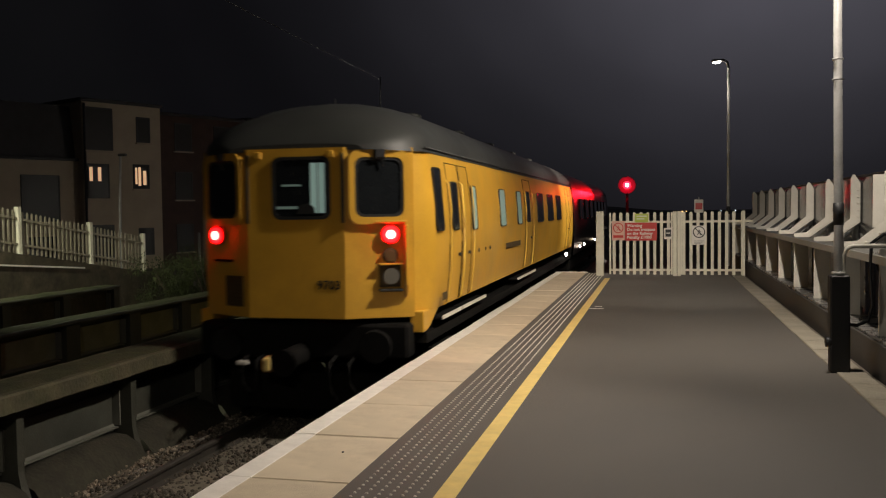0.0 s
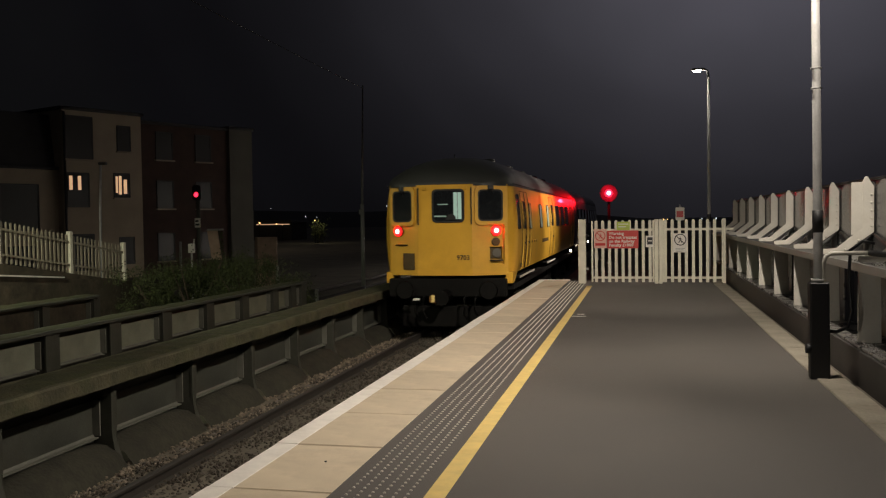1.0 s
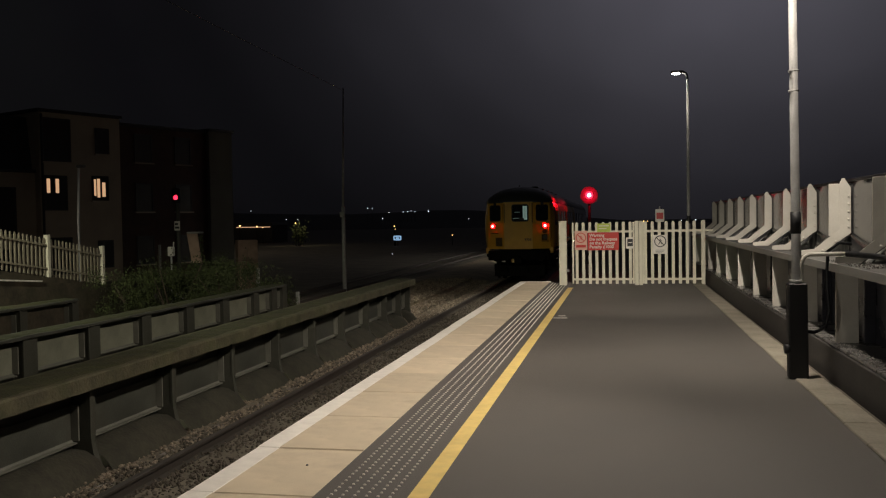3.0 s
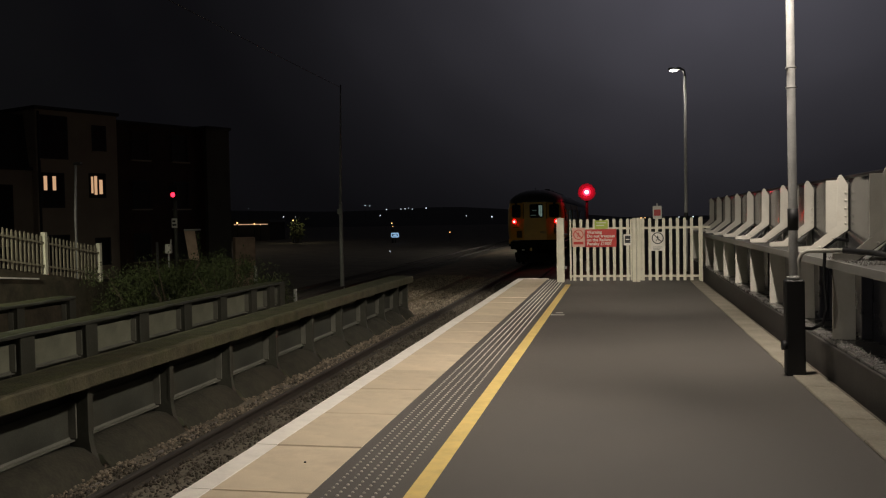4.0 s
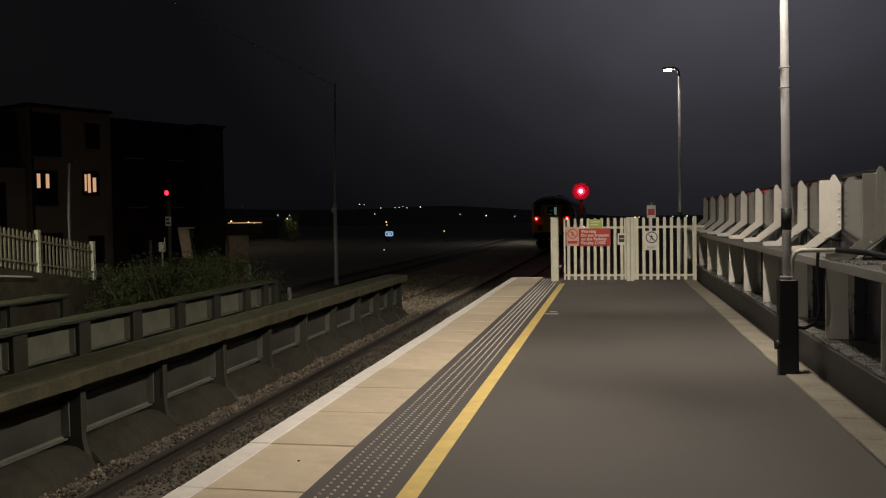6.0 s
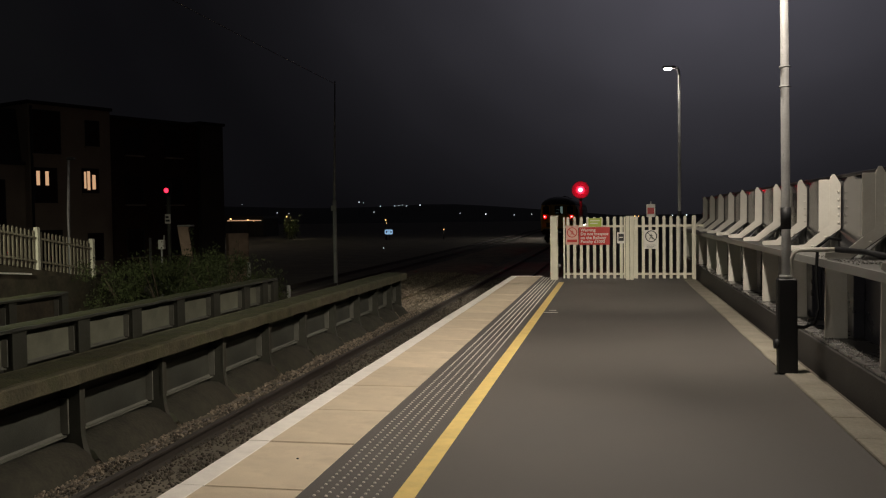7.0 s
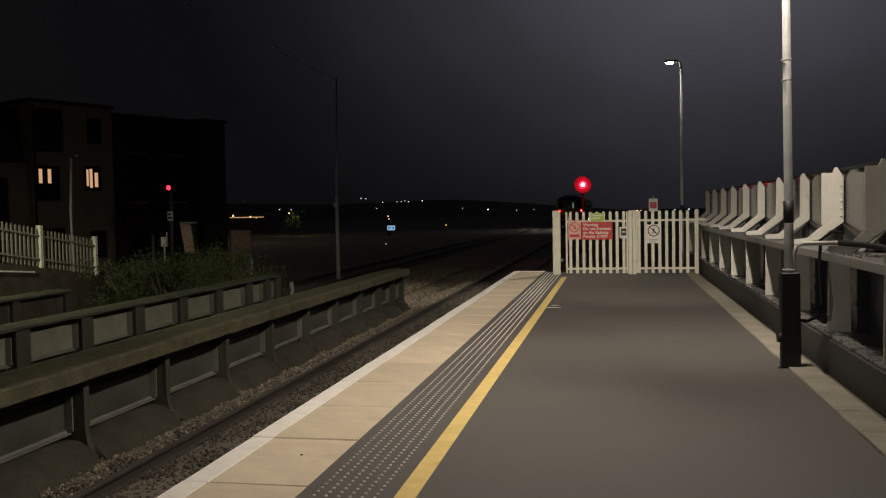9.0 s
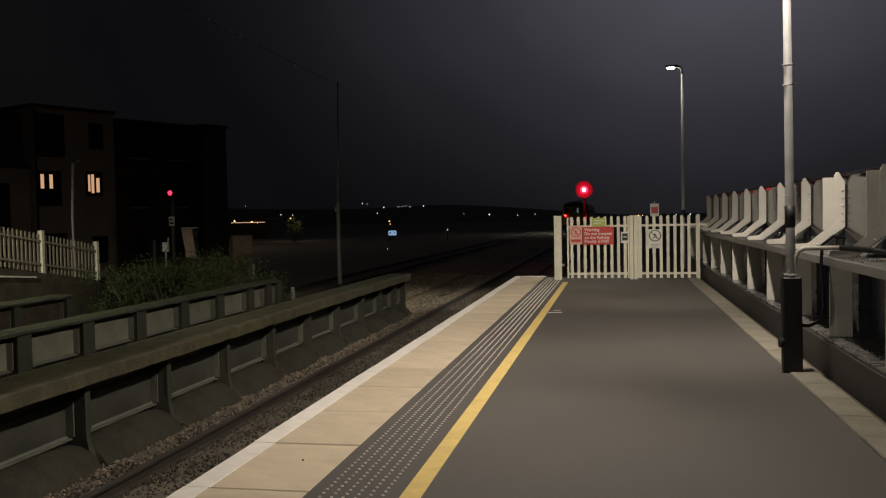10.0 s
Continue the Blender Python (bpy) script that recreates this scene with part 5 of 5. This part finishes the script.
    for _ in range(420):
        z = rng.uniform(0.4, 2.45)
        a = rng.uniform(0, 6.28)
        p = Vector((0.1 - 0.08 * z + 0.17 * math.cos(a), 0.17 * math.sin(a), z))
        q = Euler((rng.uniform(0, 6.3), rng.uniform(0, 6.3), 0)).to_matrix()
        sz = rng.uniform(0.025, 0.05)
        k = len(verts)
        for c_ in ((-1, 0, 0), (0, -0.7, 0.1), (1, 0, 0), (0, 0.7, 0.1)):
            verts.append(tuple(p + q @ Vector(c_) * sz))
        polys += [(k, k + 1, k + 2), (k, k + 2, k + 3)]
    me = bpy.data.meshes.new("ivy")
    me.from_pydata(verts, [], polys)
    me.materials.append(M_LEAF)
    o = new("ivy", me)
    o.parent = iv
    tagged(o, kind="stuff")
    # short marker posts
    for x, y, h in ((-21.0, 38.0, 1.9), (-11.5, 27.0, 1.35), (-9.6, 25.5, 0.72)):
        m = thing("marker_post", (x, y, -1.28), "short pale trackside marker post", "post", "trackside marker posts")
        part("post", box(-0.05, 0.05, -0.04, 0.04, 0, h, 0.01), M_GSTEEL, m)
    # overhead cable from the tall trackside pole to one nearer the station
    line = thing("cable_pole", (-12.3, 2.0, -1.28), "tall dark wooden pole carrying a thin overhead cable", "pole")
    part("pole", tube([(0, 0, 0), (0, 0, 9.75)], [0.14, 0.09], 8), M_WOOD, line)
    pts = []
    for k in range(25):
        u = k / 24
        pts.append((1.9 * u, 31.0 * u, 9.6 - 1.75 * u - 0.10 * math.sin(math.pi * u)))
    part("cable", tube(pts, 0.011, 5), M_GSTEEL, line, "thin grey overhead cable")


def build_distance():
    """Low hill with a scatter of town lights."""
    bm = bmesh.new()
    rows_ = []
    for j, (y, k) in enumerate(((330, 0.0), (420, 0.35), (520, 0.8), (640, 1.0), (900, 1.0))):
        row = []
        for i in range(41):
            x = -420 + i * 20
            h = 11.0 + 6.0 * noise.noise((x * 0.006, 1.7, 0)) 
            h *= min(1.0, max(0.0, (10 - x) / 120.0))
            row.append(bm.verts.new((x * (0.8 + 0.0005 * y), y, -1.5 + max(0.5, h) * k)))
        rows_.append(row)
    for r0, r1 in zip(rows_, rows_[1:]):
        for i in range(40):
            bm.faces.new((r0[i], r0[i + 1], r1[i + 1], r1[i])).smooth = True
    tagged(part("backdrop", finish(bm), M_HILL), "dark low hill on the night horizon", "hill", kind="structure")
    spots = ((-115.4, 400, 7.94, 0.42, 0), (-113.2, 400, 7.66, 0.28, 0), (-105.2, 400, 5.97, 0.36, 0), (-108.3, 400, 3.26, 0.34, 0), (-98.4, 400, 5.99, 0.34, 0), (-96.4, 400, 6.07, 0.36, 0),
             (-94.7, 400, 6.4, 0.3, 0), (-92.9, 400, 5.9, 0.34, 0), (-86.5, 400, 6.15, 0.46, 0), (-67.9, 400, 2.32, 0.3, 0), (-56.2, 400, 1.68, 0.55, 0), (-43.3, 400, 1.15, 0.3, 0),
             (-35.5, 400, 1.39, 0.26, 0), (-63.0, 400, -3.17, 0.25, 0), (-155.5, 400, 3.46, 0.36, 0), (-173.1, 400, 7.79, 0.2, 0), (-53.7, 120, 1.3, 0.24, 1), (-51.1, 120, 1.15, 0.2, 1),
             (-50.2, 120, 0.99, 0.1, 1), (-39.6, 105, 1.55, 0.15, 1), (-39.3, 105, 1.96, 0.08, 0), (-25.7, 100, 0.99, 0.13, 1), (-25.6, 100, 0.66, 0.09, 1), (-18.9, 100, -0.13, 0.1, 1),
             (-18.2, 70, -1.1, 0.06, 0), (9.6, 400, 0.0, 0.55, 1), (11.3, 400, 0.0, 0.4, 1), (25.7, 400, 0.1, 0.36, 0), (31.6, 400, 0.2, 0.5, 0))
    for x, y, z, r, warm in spots:
        r *= 0.55
        lamp = thing("distant_street_lamp", (x, y, -1.28), "tiny far street lamp glowing in the dark", "street lamp", "distant street lamps")
        part("mast", tube([(0, 0, 0), (0, 0, z + 1.28 - r)], 0.05 + r * 0.1, 5), M_HILL, lamp)
        bm = bmesh.new()
        bmesh.ops.create_icosphere(bm, subdivisions=1, radius=r)
        bmesh.ops.translate(bm, verts=bm.verts, vec=(0, 0, z + 1.28))
        part("lantern", bm, M_TOWN_WARM if warm else M_TOWN_WHITE, lamp)
    # long lit shed front far to the side and a lit panel by the line
    shed = thing("far_shed", (-52.5, 122, -1.28), "distant low shed with a lit pale front", "shed")
    part("wall", box(-3.2, 2.9, 0, 6, 0, 2.6), M_SLATE, shed)
    part("roof", prism([(-3.4, 2.6), (3.1, 2.6), (2.8, 3.0), (-3.0, 3.0)], "y", -0.2, 6.2), M_SLATE, shed)
    part("lit_fascia", box(-2.6, 2.6, -0.05, -0.01, 2.30, 2.40), M_WINDOW_LIT, shed)
    sc = thing("lit_panel", (-25.35, 100, -1.28), "small blue white illuminated panel on a post", "sign")
    part("post", tube([(0, 0.1, 0), (0, 0.1, 1.2)], 0.05, 6), M_HILL, sc)
    part("frame", prism(rounded(-0.50, 0.50, 0.60, 1.22, 0.12), "y", -0.02, 0.06), M_BLACK, sc)
    part("screen", ring(rounded(-0.46, 0.46, 0.64, 1.18, 0.12), rounded(-0.34, 0.34, 0.76, 1.06, 0.1), "y", -0.05, -0.022), M_SCREEN, sc)
    part("mark", box(-0.2, 0.22, -0.045, -0.022, 0.82, 0.98), M_SCREEN, sc)
    tree = thing("far_tree", (-39.8, 107, -1.28), "small far tree lit by a street lamp", "tree")
    part("trunk", tube([(0, 0, 0), (0.1, 0, 0.8), (0, 0, 1.6)], [0.12, 0.09, 0.04], 6), M_WOOD, tree)
    rng = random.Random(3)
    verts, polys = [], []
    for _ in range(500):
        p = Vector((rng.gauss(0, 0.5), rng.gauss(0, 0.4), 1.4 + rng.gauss(0, 0.6)))
        q = Euler((rng.uniform(0, 6), rng.uniform(0, 6), 0)).to_matrix()
        k = len(verts)
        for c_ in ((-1, 0, 0), (0, -0.6, 0.1), (1, 0, 0), (0, 0.6, 0.1)):
            verts.append(tuple(p + q @ Vector(c_) * 0.12))
        polys += [(k, k + 1, k + 2), (k, k + 2, k + 3)]
    me = bpy.data.meshes.new("crown")
    me.from_pydata(verts, [], polys)
    me.materials.append(M_LEAF)
    o = new("crown", me)
    o.parent = tree
    tagged(o, kind="stuff")


def build_all():
    build_ground()
    build_track()
    build_platform()
    build_left_girder("track_girder", -5.42, [8.54 + 1.767 * k for k in range(-3, 7)] + [20.72, 22.10, 23.10], -0.19, -0.77, 0.16, 0.62, "weathered steel plate girder wall beside the track with brown cap", M_GIRD_PANEL, 0.20, 0.05)
    build_left_girder("outer_girder", -7.78, [7.70, 9.28, 10.85, 12.37, 13.92, 15.50, 17.05, 18.60, 19.65, 20.30], -0.01, -0.48, 0.04, 0.62, "second grey plate girder with pale panels behind the first", M_OUTER_PANEL, 0.10, 0.15, foot=False)
    build_left_girder("outer_girder", -10.2, [9.40, 10.93, 12.46, 13.99, 15.52], 0.06, -0.40, 0.05, 0.62, "third dark plate girder further across the yard", M_BANK, 0.09, 0.10, foot=False)
    build_parapet()
    build_gate()
    build_signs()
    build_lamp_post(1.575, 8.62, 5.3, True)
    build_lamp_post(1.72, 24.0, 5.30, False)
    build_signal(-1.55, 45.0, 2.66, -1.28, "tall railway signal showing a bright red light beyond the gate", True)
    build_signal(-15.9, 30.0, 2.52, -1.28, "railway signal beside the far line showing a dim red light", False)
    build_left_fence()
    build_house()
    build_bushes()
    build_yard()
    build_distance()


build_all()
coach = build_coach()
lead = build_lead_vehicle()


def motions():
    """The train draws away along the line at a steady pace."""
    rows_a, rows_b = [], []
    for t in (0.0, 1.0, 2.0, 2.5, 3.0, 4.0, 5.0, 5.5, 6.0, 7.0, 8.0, 9.0, 10.0):
        y = 9.04 + 8.62 * t
        x = -3.84 - 0.0046 * (y - 9.04)
        rows_a.append((t, pose(x, y, RAIL_Z, 0, 0, 0.26)))
        y2 = y + COACH_LEN + 0.55
        rows_b.append((t, pose(-3.84 - 0.0046 * (y2 - 9.04), y2, RAIL_Z, 0, 0, 0.26)))
    walk(coach, rows_a)
    walk(lead, rows_b)


motions()
